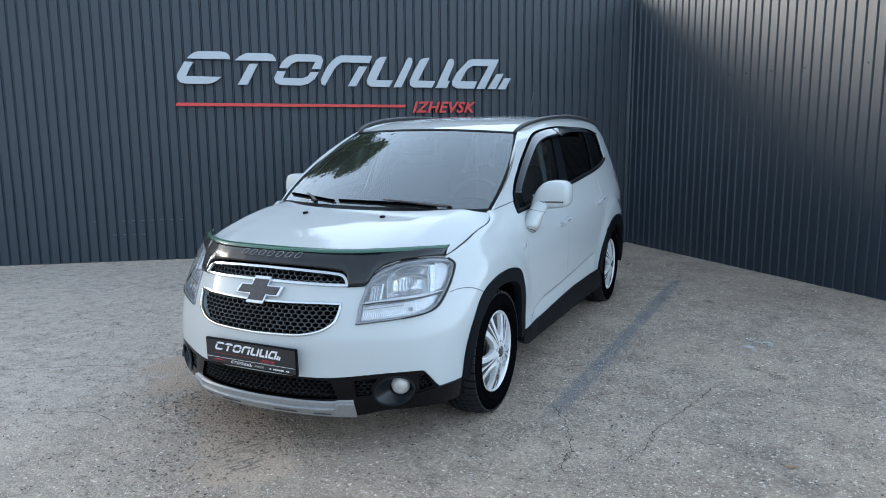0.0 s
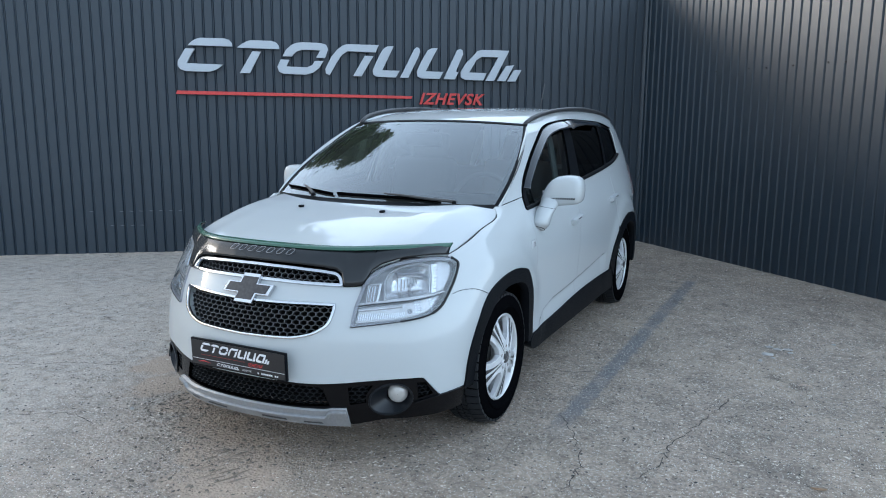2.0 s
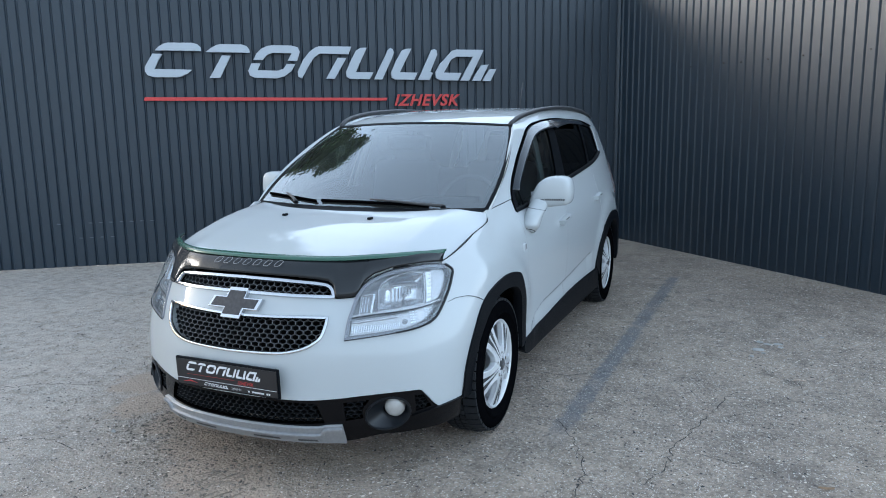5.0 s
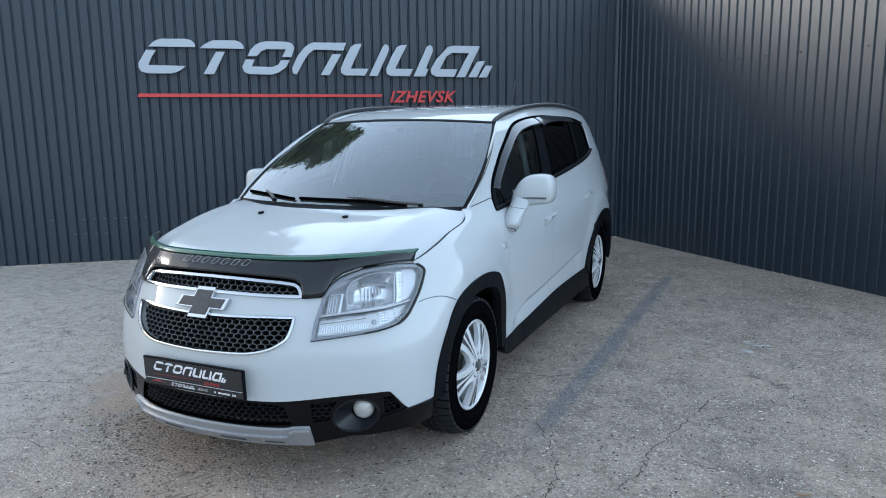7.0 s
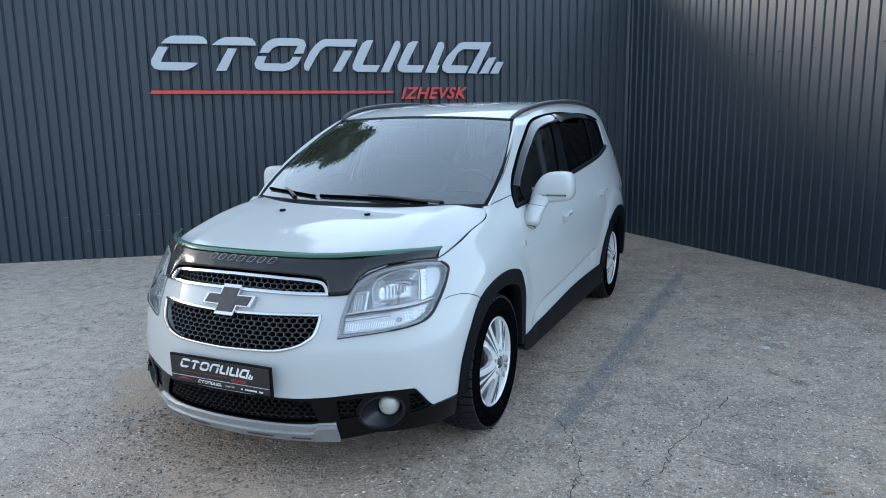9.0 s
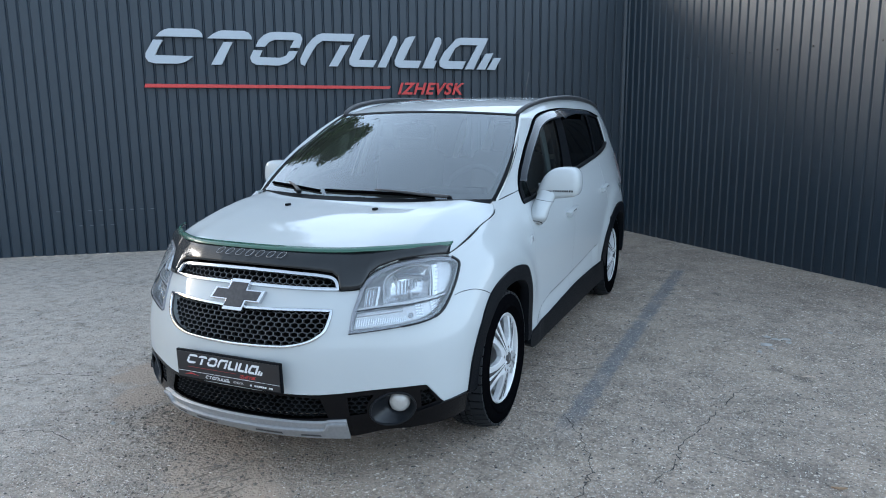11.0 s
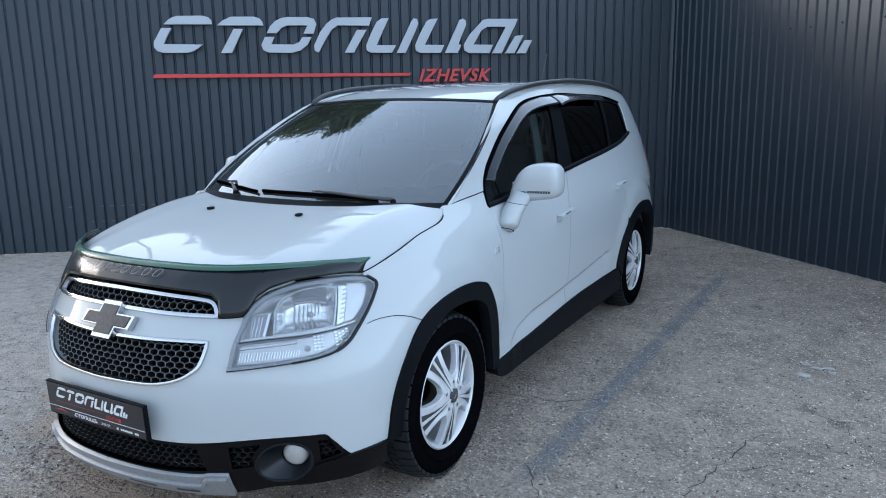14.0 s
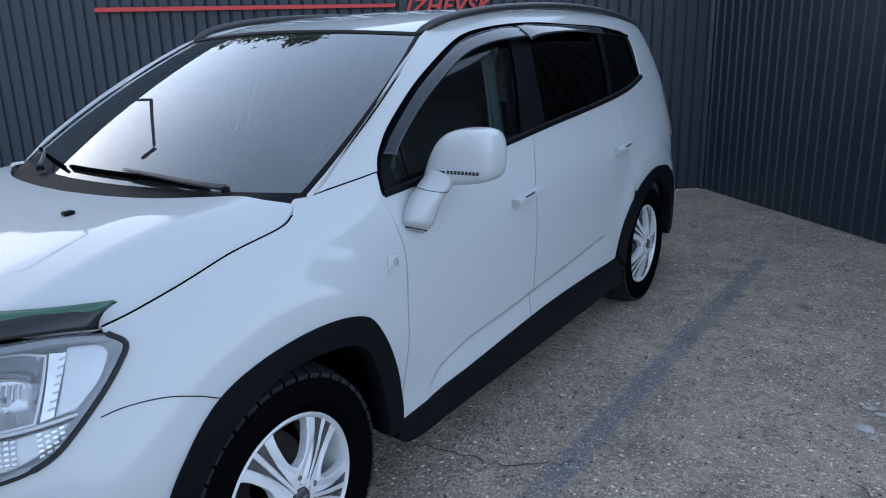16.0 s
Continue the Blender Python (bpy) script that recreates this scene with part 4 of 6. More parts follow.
side_mesh = outline(X([(.478, .370), (.572, .378)]), X([(.572, .378), (.547, .338), (.547, .300)]), X([(.547, .300), (.485, .292)]), X([(.485, .292), (.478, .370)]))
pocket = outline([(.800, .380), (.838, .380)], [(.838, .380), (.880, .320)], [(.880, .320), (.805, .309)], [(.805, .309), (.800, .380)])
fog_c = (.683, .311)


def oval(c, rx, rz, n=40, lean=0.0):
    return np.array([(c[0] + rx * math.cos(a) + lean * rz * math.sin(a), c[1] + rz * math.sin(a)) for a in np.linspace(0, 2 * math.pi, n, endpoint=False)])


fog_hole = oval(fog_c, .092, .068, lean=.12)
mirror_loop = lambda lp: (lp * (-1, 1))[::-1]
o = both(X([(0, .388), (.2, .385), (.345, .382), (.445, .386), (.554, .395), (.649, .400), (.727, .400)]), X([(.727, .400), (.747, .395), (.763, .368)]) + Y([(-.542, .302), (-.46, .293), (-.392, .289)]), Y([(-.392, .289), (-.375, .205)]), Y([(-.375, .205), (-.46, .208)]) + X([(.757, .216), (.685, .216), (.612, .216), (.54, .200), (.47, .190), (.25, .19), (0, .19)]))
lower = patch("lower_bumper", [o, low_mesh, fog_hole, mirror_loop(fog_hole), side_mesh, mirror_loop(side_mesh), pocket, mirror_loop(pocket)], nose, GLOSS_BLACK, car, step=.03, lift=-.004, depth=.035)
o = both(X([(0, .276), (.20, .276), (.385, .272), (.405, .277), (.472, .277)]), X([(.472, .277), (.485, .192)]), X([(.485, .192), (.38, .198), (.25, .206), (0, .209)]))
skid = patch("skid_plate", o, nose, SATIN_SILVER, car, "satin silver plastic lip", step=.03, lift=.012, depth=.03)
bead("ridge", spline([(-a, z) for a, z in X([(.470, .262), (.408, .262), (.388, .240), (.28, .243), (.14, .243)])] + X([(0, .243), (.14, .243), (.28, .243), (.388, .240), (.408, .262), (.470, .262)])), nose, SATIN_SILVER, skid, width=.016, height=.011, lift=.012, closed=False)
for side in (1, -1):
    # flat grey patches on the plate, the dark of the slots put into colour
    o = outline(X([(.10, .227), (.22, .226)]), X([(.22, .226), (.225, .217)]), X([(.225, .217), (.10, .219)]), X([(.10, .219), (.10, .227)]))
    patch("slot_patch", o, nose, RIM_GREY, skid, side=side, lift=.0135, depth=0)
    o = outline(X([(.30, .222), (.375, .217)]), X([(.375, .217), (.38, .209)]), X([(.38, .209), (.30, .214)]), X([(.30, .214), (.30, .222)]))
    patch("slot_patch", o, nose, RIM_GREY, skid, side=side, lift=.0135, depth=0)
    bead("flare_edge", spline([(.786, .290), (.834, .300), (.912, .305), (.98, .306), (1.07, .303), (1.15, .296)]), bs, GLOSS_BLACK, lower, width=.013, height=.012, lift=-.002, closed=False, side=side)


FOG_GLASS = material("frosted_fog_lens", (.52, .51, .49), .25, .2, .5, grain=(50, .4, (.38, .37, .35)))


# inner sides of the honeycomb near black, the shade in the cells put into colour
CELL_SHADE = material("shaded_cell_walls", (.010, .011, .012), .5, grain=(60, .4, (.016, .017, .018)), spec=.2)


def honeycomb(name, loop, parent, lift, cell, mat, wall=.16, deep=.016, squash=.72):
    """A moulded honeycomb that fills an opening, with a dark plate behind."""
    lo, hi = loop.min(0) - cell, loop.max(0) + cell
    verts, faces, walls, cells = [], [], [], []
    w, hgt = cell * math.sqrt(3), cell * 1.5 * squash
    j, z = 0, lo[1]
    while z < hi[1]:
        s = lo[0] + (w / 2 if j % 2 else 0)
        while s < hi[0]:
            cells.append((s, z))
            s += w
        z += hgt
        j += 1
    cells = np.array(cells)
    cells = cells[inside(cells, loop)]
    ring = np.array([(math.sin(a), math.cos(a) * squash) for a in np.radians(np.arange(0, 360, 60))])
    for c in cells:
        k = len(verts)
        a, b = c + ring * cell * 1.0, c + ring * cell * (1 - wall)
        for q, d in ((a, 0.0), (b, .002), (b, -deep)):
            p, _ = nose(q[:, 0], q[:, 1], lift + d)
            verts += list(p)
        for i in range(6):
            m = (i + 1) % 6
            faces.append((k + i, k + m, k + 6 + m, k + 6 + i))
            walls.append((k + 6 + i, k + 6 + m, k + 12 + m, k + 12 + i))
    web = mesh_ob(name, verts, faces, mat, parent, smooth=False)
    mesh_ob("cell_sides", verts, walls, CELL_SHADE, web, smooth=False)


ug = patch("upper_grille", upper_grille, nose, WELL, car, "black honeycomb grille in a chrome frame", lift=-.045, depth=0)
# front edges paler than the cell sides, light on them put into colour
GRILLE = material("paled_satin_grille", (.12, .126, .135), .32, 0, .4, grain=(60, .4, (.15, .155, .16)))
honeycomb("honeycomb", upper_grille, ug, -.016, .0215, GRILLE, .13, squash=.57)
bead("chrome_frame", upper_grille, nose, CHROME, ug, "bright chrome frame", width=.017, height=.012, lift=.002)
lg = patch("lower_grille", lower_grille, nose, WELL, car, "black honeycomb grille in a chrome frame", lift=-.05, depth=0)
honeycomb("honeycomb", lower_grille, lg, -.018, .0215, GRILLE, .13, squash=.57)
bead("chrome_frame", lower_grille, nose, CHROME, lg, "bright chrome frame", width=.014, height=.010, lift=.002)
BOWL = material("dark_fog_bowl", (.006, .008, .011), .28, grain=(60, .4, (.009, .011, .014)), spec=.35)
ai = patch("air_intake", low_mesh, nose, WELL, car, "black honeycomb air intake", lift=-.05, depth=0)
INTAKE = material("matt_black_intake", (.020, .022, .025), .42, grain=(60, .4, (.028, .029, .031)), spec=.35)
honeycomb("honeycomb", low_mesh, ai, -.020, .0185, INTAKE, .13, squash=.60)
for side in (1, -1):
    lp = side_mesh if side > 0 else mirror_loop(side_mesh)
    v = patch("side_vent", lp, nose, WELL, car, lift=-.04, depth=0)
    honeycomb("honeycomb", lp, v, -.012, .0185, INTAKE, .13, squash=.60)
    # fog lamp: dark bowl, ring, lamp
    lp = pocket if side > 0 else mirror_loop(pocket)
    v = patch("side_vent", lp, nose, WELL, car, lift=-.04, depth=0)
    honeycomb("honeycomb", lp, v, -.014, .0165, INTAKE, .13, squash=.60)
    back = (fog_c[0] + .034, fog_c[1] + .010)
    fog = patch("fog_lamp", oval(back, .052, .044, lean=.12), bs, WELL, car, "round fog lamp in a dark bowl", side=side, lift=-.058, depth=0)
    rim_out, rim_in = oval(fog_c, .094, .070, lean=.12), oval(back, .050, .043, lean=.12)
    po, pi = bs(rim_out[:, 0], rim_out[:, 1], .002)[0], bs(rim_in[:, 0], rim_in[:, 1], -.055)[0]
    rows = [po * (1 - f) + pi * f for f in np.linspace(0, 1, 6)]
    cone = np.vstack(rows) * (side, 1, 1)
    k = len(rim_out)
    mesh_ob("bowl", cone, [(a * k + i, (a + 1) * k + i, (a + 1) * k + (i + 1) % k, a * k + (i + 1) % k)[::side] for a in range(5) for i in range(k)], BOWL, fog)
    bead("ring", oval(fog_c, .094, .070, lean=.12), bs, BOWL, fog, width=.009, height=.005, lift=-.003, side=side)
    c, n = bs(fog_c[0] + .036, fog_c[1] + .014, -.052)
    c, n = c[0], n[0] + np.array((0, -.5, 0))
    m = Vector(n).normalized().to_track_quat("Z", "Y").to_matrix()
    prof = [(0, 0.044), (.010, .043), (.018, .037), (.024, .024), (.027, .0005)]
    ob = turned("lens", prof, FOG_GLASS, fog, "frosted round lens", axis="z")
    for q in ob.data.vertices:
        w = m @ q.co
        q.co = ((w[0] + c[0]) * side, w[1] + c[1], w[2] + c[2])
# badge: a cross with slanted arms, chrome under dark
def badge(name, w, hgt, mat, lift, thick, parent=None):
    a, b, sl = w / 2, hgt / 2, hgt * .30
    pts = [(-a, -b * .38), (-a * .36, -b * .38), (-a * .42, -b), (a * .30, -b), (a * .38, -b * .38), (a * .86, -b * .38), (a, b * .38), (a * .36, b * .38), (a * .42, b), (-a * .30, b), (-a * .38, b * .38), (-a * .86, b * .38)]
    def place(u, v, d):
        z = .757 + v
        p, n = nose(u, z, lift + d)
        return tuple(p[0])
    return part(name, slab(pts, thick, place, .002), mat, parent if parent else car)
bd = badge("badge", .284, .118, CHROME, .004, .020)
badge("badge_face", .250, .092, material("brushed_dark_badge", (.045, .047, .052), .45, .6, grain=(70, .5, (.08, .08, .085))), .0235, .003, bd)

# wheels: tyre, rim with five split spokes, hub cap, brake disc
def wheel():
    """One wheel about the x axis at the origin, its face towards +x."""
    root = new("wheel")
    R, W = .327, .108
    prof = [(-W * .80, .215), (-W * .98, .245), (-W, .275), (-W * .93, .305), (-W * .80, .319), (-W * .5, R), (0, R), (W * .5, R), (W * .80, .319), (W * .93, .305), (W, .275), (W * .985, .262), (W * 1.035, .256), (W * 1.035, .250), (W * .97, .243), (W * .86, .222), (W * .80, .212), (W * .3, .205), (-W * .3, .205)]
    tyre = turned("tyre", prof, RUBBER, root, "black tyre with blocky tread", closed=True, n=72)
    # tread blocks: shoulder lugs and three centre ribs with slits
    verts, faces = [], []
    rows = [(-.085, .030, 0), (-.048, .026, .5), (-.012, .024, 0), (.022, .026, .5), (.068, .058, .25)]
    for q, wd, ph in rows:
        lugs = 46 if q > .05 else 60
        for i in range(lugs):
            a0, a1 = (i + ph) * math.tau / lugs, (i + ph + .80) * math.tau / lugs
            k = len(verts)
            for r in (R - .012, R + .009):
                for a in (a0, a1):
                    for e in (-.5, .5):
                        x = q + e * wd
                        drop = max(0, abs(x) - .055) ** 2 * 9
                        tw = x * .5
                        verts.append((x, (r - drop) * math.cos(a + tw), (r - drop) * math.sin(a + tw)))
            faces += [(k + 4, k + 5, k + 7, k + 6), (k, k + 1, k + 5, k + 4), (k + 2, k + 6, k + 7, k + 3), (k, k + 4, k + 6, k + 2), (k + 1, k + 3, k + 7, k + 5)]
    mesh_ob("tread", verts, faces, TREAD_SHEEN, root, smooth=False)
    rim = turned("rim", [(-.085, .214), (-.085, .196), (-.03, .178), (.045, .184), (.075, .197), (.088, .203), (.094, .212), (.090, .217), (.082, .214)], RIM_WHITE, root, "pale alloy rim with grey spoke facets", n=72)
    turned("inner_disc", [(-.055, .178), (-.05, .03)], WELL, root)
    turned("brake_disc", [(-.03, .140), (-.02, .140), (-.02, .05), (-.03, .05)], DARK_METAL, root, closed=True, n=40)
    def dish(r):
        return .116 - .030 * (r / .2) ** 2
    def place_at(ang, lift):
        c, s = math.cos(ang), math.sin(ang)
        def place(u, v, w):
            r = math.hypot(u, v)
            return (dish(r) + lift + w - .026, u * c - v * s, u * s + v * c)
        return place
    for i in range(5):
        a = radians(18 + 72 * i)
        for sgn in (1, -1):
            blade = [(.030, sgn * .004), (.075, sgn * .005), (.130, sgn * .006), (.207, sgn * .009), (.195, sgn * .074), (.182, sgn * .062), (.160, sgn * .052), (.135, sgn * .045), (.110, sgn * .040), (.092, sgn * .040), (.078, sgn * .045), (.068, sgn * .050), (.050, sgn * .036), (.034, sgn * .026)]
            part("spoke", slab(blade if sgn > 0 else blade[::-1], .026, place_at(a, 0), .003), RIM_WHITE, root, smooth=False)
            facet = [(.050, sgn * .0055), (.110, sgn * .0068), (.150, sgn * .008), (.206, sgn * .010), (.203, sgn * .036), (.170, sgn * .025), (.130, sgn * .014), (.090, sgn * .009)]
            part("facet", slab(facet if sgn > 0 else facet[::-1], .002, place_at(a, .0262)), RIM_GREY, root)
        part("rib", slab([(.03, -.004), (.207, -.008), (.207, .008), (.03, .004)], .031, place_at(a, 0), .002), RIM_WHITE, root)
        b = a + radians(36)
        ob = turned("bolt", [(.02, .0001), (.02, .009), (-.01, .011)], CHROME, root, n=8)
        ob.location = (dish(.055) - .020, .055 * math.cos(b), .055 * math.sin(b))
    turned("hub", [(.112, .0005), (.114, .020), (.112, .036), (.08, .042)], RIM_WHITE, root, n=40)
    turned("hub_cap", [(.1225, .0005), (.122, .022), (.119, .028), (.110, .030)], RIM_GREY, root, "grey hub cap", n=40)
    bm = box_bm((.002, .030, .010), (.1232, 0, 0), .0005)
    part("cap_mark", bm, CHROME, root)
    return root


first = wheel()
first.matrix_basis = pose(.768, 0, .332, 32)
for m in (pose(.743, 2.745, .325, 50), pose(-.775, 0, .332, 10, 0, 180), pose(-.743, 2.745, .325, 0, 0, 180)):
    w = copy_thing(first, m)
    w.parent = car
first.parent = car
# wheel wells and floor pan
for c in (ARCH_F, ARCH_R):
    for side in (1, -1):
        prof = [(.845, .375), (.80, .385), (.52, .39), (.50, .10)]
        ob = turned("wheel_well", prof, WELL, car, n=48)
        bm = bmesh.new()
        bm.from_mesh(ob.data)
        bmesh.ops.delete(bm, geom=[v for v in bm.verts if v.co.z < -.07], context="VERTS")
        for v in bm.verts:
            v.co = (v.co.x * side, c[0] + .02 + v.co.y, .33 + v.co.z)
        bm.to_mesh(ob.data)
        bm.free()
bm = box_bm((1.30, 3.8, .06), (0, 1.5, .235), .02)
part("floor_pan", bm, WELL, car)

# headlights
lamp_loop = outline(LAMP_TOP, LAMP_OUT, LAMP_LOW[::-1], LAMP_IN[::-1])
RIBBED = material("ribbed_lamp_chrome", (.80, .81, .83), .26, .8, grain=(25, .4, (.5, .52, .54)))
LAMP_EDGE = material("smoky_lamp_edge", (.27, .28, .31), .3, grain=(60, .3, (.33, .34, .36)))
LAMP_DIM = material("dim_lamp_glass", (.34, .345, .355), .25, .4, grain=(40, .4, (.24, .245, .25)))
LAMP_FROST = material("frosted_lamp_corner", (.62, .63, .645), .30, .5, grain=(12, .5, (.48, .485, .495)))
DARK_SEAL = material("dark_lamp_seal", (.005, .006, .008), .4, spec=.3)


def ruled(name, low, high, mat, parent, label="", bulge=(0, 0, 0), rows=6, side=1):
    """A strip between two lines, bowed out in the middle."""
    a, b = np.array(low, float), np.array(high, float)
    verts, faces, n = [], [], len(a)
    for t in np.linspace(0, 1, rows):
        verts += list(a * (1 - t) + b * t + np.array(bulge) * 4 * t * (1 - t))
    for j in range(rows - 1):
        for i in range(n - 1):
            faces.append((j * n + i, j * n + i + 1, (j + 1) * n + i + 1, (j + 1) * n + i))
    if side < 0:
        verts = [(-v[0], v[1], v[2]) for v in verts]
        faces = [f[::-1] for f in faces]
    return mesh_ob(name, verts, faces, mat, parent, label)


for side in (1, -1):
    lamp = patch("headlight", lamp_loop, bs, LAMP_GREY, car, "large clear headlight with chrome reflectors", lift=-.075, depth=0, side=side)
    # inner wall of the housing
    p0, n0 = bs(lamp_loop[:, 0], lamp_loop[:, 1], -.002)
    p1, _ = bs(lamp_loop[:, 0], lamp_loop[:, 1], -.078)
    ruled("housing", np.vstack([p1, p1[:1]]), np.vstack([p0, p0[:1]]), LAMP_CHROME, lamp, rows=3, side=side)
    patch("lens", lamp_loop, bs, LENS, lamp, "clear plastic lens", lift=.010, depth=0, side=side)
    low = spline(LAMP_LOW[::-1])
    bead("seal", np.vstack([spline(LAMP_OUT), low[1:len(low) * 3 // 10]]), bs, DARK_SEAL, lamp, width=.012, height=.005, lift=.009, closed=False, side=side)
    bead("seal", low[len(low) * 3 // 10 - 2:len(low) * 6 // 10], bs, DARK_SEAL, lamp, width=.008, height=.004, lift=.009, closed=False, side=side)
    bead("seal", low[len(low) * 6 // 10 - 2:], bs, DARK_SEAL, lamp, width=.0035, height=.003, lift=.009, closed=False, side=side)
    inward = lambda line, ds, dz: spline([(a + ds, z + dz) for a, z in line])
    bead("lamp_border", np.vstack([inward(LAMP_IN[::-1], .008, .003), inward(LAMP_TOP, .004, -.008)[1:]]), bs, LAMP_EDGE, lamp, "smoky grey lens border", width=.016, height=.004, lift=.002, closed=False, side=side)
    bead("lamp_border", inward(LAMP_LOW[:5], 0, .004), bs, LAMP_EDGE, lamp, width=.014, height=.004, lift=.005, closed=False, side=side)
    bead("seal", spline(LAMP_TOP), bs, DARK_SEAL, lamp, width=.006, height=.004, lift=.004, closed=False, side=side)
    bead("upper_trim", inward(LAMP_TOP[:4], -.003, .009), bs, PAINT, lamp, "pale strip over the lens", width=.010, height=.008, lift=.006, closed=False, side=side)
    # small square lamp towards the grille, with a bright cheek
    box = outline([(.578, .730), (.632, .732)], [(.632, .732), (.652, .806)], [(.652, .806), (.590, .800)], [(.590, .800), (.578, .730)])
    patch("side_light", box, bs, LAMP_DIM, lamp, "square side light", lift=-.022, depth=.02, side=side)
    bead("bezel", box, bs, LAMP_GREY, lamp, width=.005, height=.004, lift=-.020, side=side)
    bead("cheek", spline([(.628, .734), (.638, .770), (.646, .803)]), bs, LAMP_CHROME, lamp, width=.012, height=.006, lift=-.018, closed=False, side=side)
    for i in range(3):
        bead("lamp_rib", spline([(.586 + .012 * i, .736), (.598 + .012 * i, .794)]), bs, LAMP_CHROME, lamp, width=.003, height=.003, lift=-.021, closed=False, side=side)
    # main reflector bowl: a shallow hollow with flutes in its upper half
    bowl = outline([(.662, .737), (.78, .744), (.905, .751)], [(.905, .751), (.930, .80), (.962, .870)], [(.962, .870), (.88, .880), (.77, .872), (.69, .846), (.665, .812)], [(.665, .812), (.662, .737)])
    v = patch("reflector", bowl, bs, LAMP_CHROME, lamp, "bright chrome reflector bowl", lift=-.022, depth=.03, side=side, step=.0065)
    me = v.data
    c = bowl.mean(0)
    n3 = bs(c[0], c[1])[1][0] * (side, 1, 1)
    rim3 = bs(bowl[:, 0], bowl[:, 1], -.022)[0] * (side, 1, 1)
    for q in me.vertices:
        d = min(1.0, np.linalg.norm(rim3 - np.array(q.co), axis=1).min() / .05)
        flute = math.cos((q.co.x * side + q.co.y * .8) * 420) if q.co.z > .815 else .25 * math.cos(q.co.z * 260)
        q.co = Vector(np.array(q.co) - n3 * (.040 * (1 - (1 - d) ** 2) + .0026 * d * flute))
    me.normals_split_custom_set_from_vertices([(0, 0, 0)] * len(me.vertices))
    bead("bezel", bowl, bs, LAMP_GREY, lamp, width=.007, height=.005, lift=-.020, side=side)
    bead("brow", spline([(.735, .842), (.80, .846), (.86, .844), (.905, .836)]), bs, LAMP_EDGE, lamp, "grey shield over the bulb", width=.010, height=.020, lift=-.042, closed=False, side=side)
    bead("brow", spline([(.735, .836), (.80, .839), (.86, .837), (.900, .829)]), bs, LAMP_GREY, lamp, width=.006, height=.012, lift=-.042, closed=False, side=side)
    for i in range(7):
        a = .728 + i * .021
        bead("lamp_rib", spline([(a, .778 + .004 * i), (a + .007, .830)]), bs, LAMP_GREY, lamp, width=.0035, height=.010, lift=-.050, closed=False, side=side)
    q, n = bs(.81, .800, -.055)
    ob = turned("bulb", [(-.01, .010), (.006, .010), (.016, .007), (.018, .0003)], LAMP_DIM, lamp, n=16, axis="z")
    m = Vector(n[0]).to_track_quat("Z", "Y").to_matrix()
    for vv in ob.data.vertices:
        w = m @ vv.co
        vv.co = ((w[0] + q[0][0]) * side, w[1] + q[0][1], w[2] + q[0][2])
    # bright stepped strip and the frosted corner behind it
    step = outline([(.918, .752), (.950, .757)], [(.950, .757), (.972, .80), (1.012, .868)], [(1.012, .868), (.972, .872)], [(.972, .872), (.940, .80), (.918, .752)])
    patch("stepped_strip", step, bs, RIBBED, lamp, "bright stepped reflector strip", lift=-.012, depth=.02, side=side)
    for i in range(7):
        a, z = .940 + .0085 * i, .770 + .0145 * i
        bead("lamp_rib", spline([(a, z), (a + .017, z + .0025)]), bs, LAMP_GREY, lamp, width=.0045, height=.006, lift=-.011, closed=False, side=side)
    corner = outline([(.955, .757), (1.000, .762)], [(1.000, .762), (1.060, .802), (1.096, .848)], [(1.096, .848), (1.085, .868), (1.018, .876)], [(1.018, .876), (.978, .80), (.955, .757)])
    patch("corner_reflector", corner, bs, LAMP_FROST, lamp, "frosted grey corner reflector", lift=-.014, depth=.02, side=side)
    # divider, and the ribbed turn signal below it
    bead("divider", spline([(.545, .722), (.64, .730), (.80, .738), (.912, .745), (1.000, .752)]), bs, LAMP_GREY, lamp, width=.010, height=.012, lift=-.016, closed=False, side=side)
    bead("divider", spline([(.545, .716), (.64, .724), (.80, .732), (.912, .739), (.990, .745)]), bs, DARK_SEAL, lamp, width=.003, height=.010, lift=-.014, closed=False, side=side)
    strip = outline([(.533, .646), (.64, .653), (.73, .661), (.82, .671), (.88, .685), (.935, .707), (.980, .738)], [(.980, .738), (.90, .733), (.78, .725), (.64, .717), (.548, .709)], [(.548, .709), (.533, .646)])
    patch("turn_signal", strip, bs, LAMP_FROST, lamp, "ribbed turn signal strip", lift=-.030, depth=.01, side=side)
    for i in range(22):
        a = .543 + i * .0098
        z = .656 + .012 * i / 21
        bead("lamp_rib", spline([(a, z), (a + .006, z + .030 - .010 * i / 21)]), bs, LAMP_CHROME, lamp, width=.0045, height=.005, lift=-.028, closed=False, side=side)
    bead("shelf", spline([(.546, .700), (.64, .707), (.745, .714)]), bs, LAMP_GREY, lamp, width=.012, height=.012, lift=-.028, closed=False, side=side)
    patch("signal_bulb", oval((.784, .690), .014, .010), bs, LAMP_DIM, lamp, "dim bulb behind the signal glass", lift=-.026, depth=.006, side=side)
    for col in range(7):
        for row in range(5):
            a = (.812, .828, .844, .905, .922, .939, .956)[col]
            z = .684 + row * .0105 + .018 * max(0, col - 2) / 4
            if z > .730 + .006 * col / 6:
                continue
            bead("lamp_cell", spline([(a, z), (a + .011, z + .0012)]), bs, LAMP_CHROME if col != 2 else RIBBED, lamp, width=.0075, height=.004, lift=-.027, closed=False, side=side)
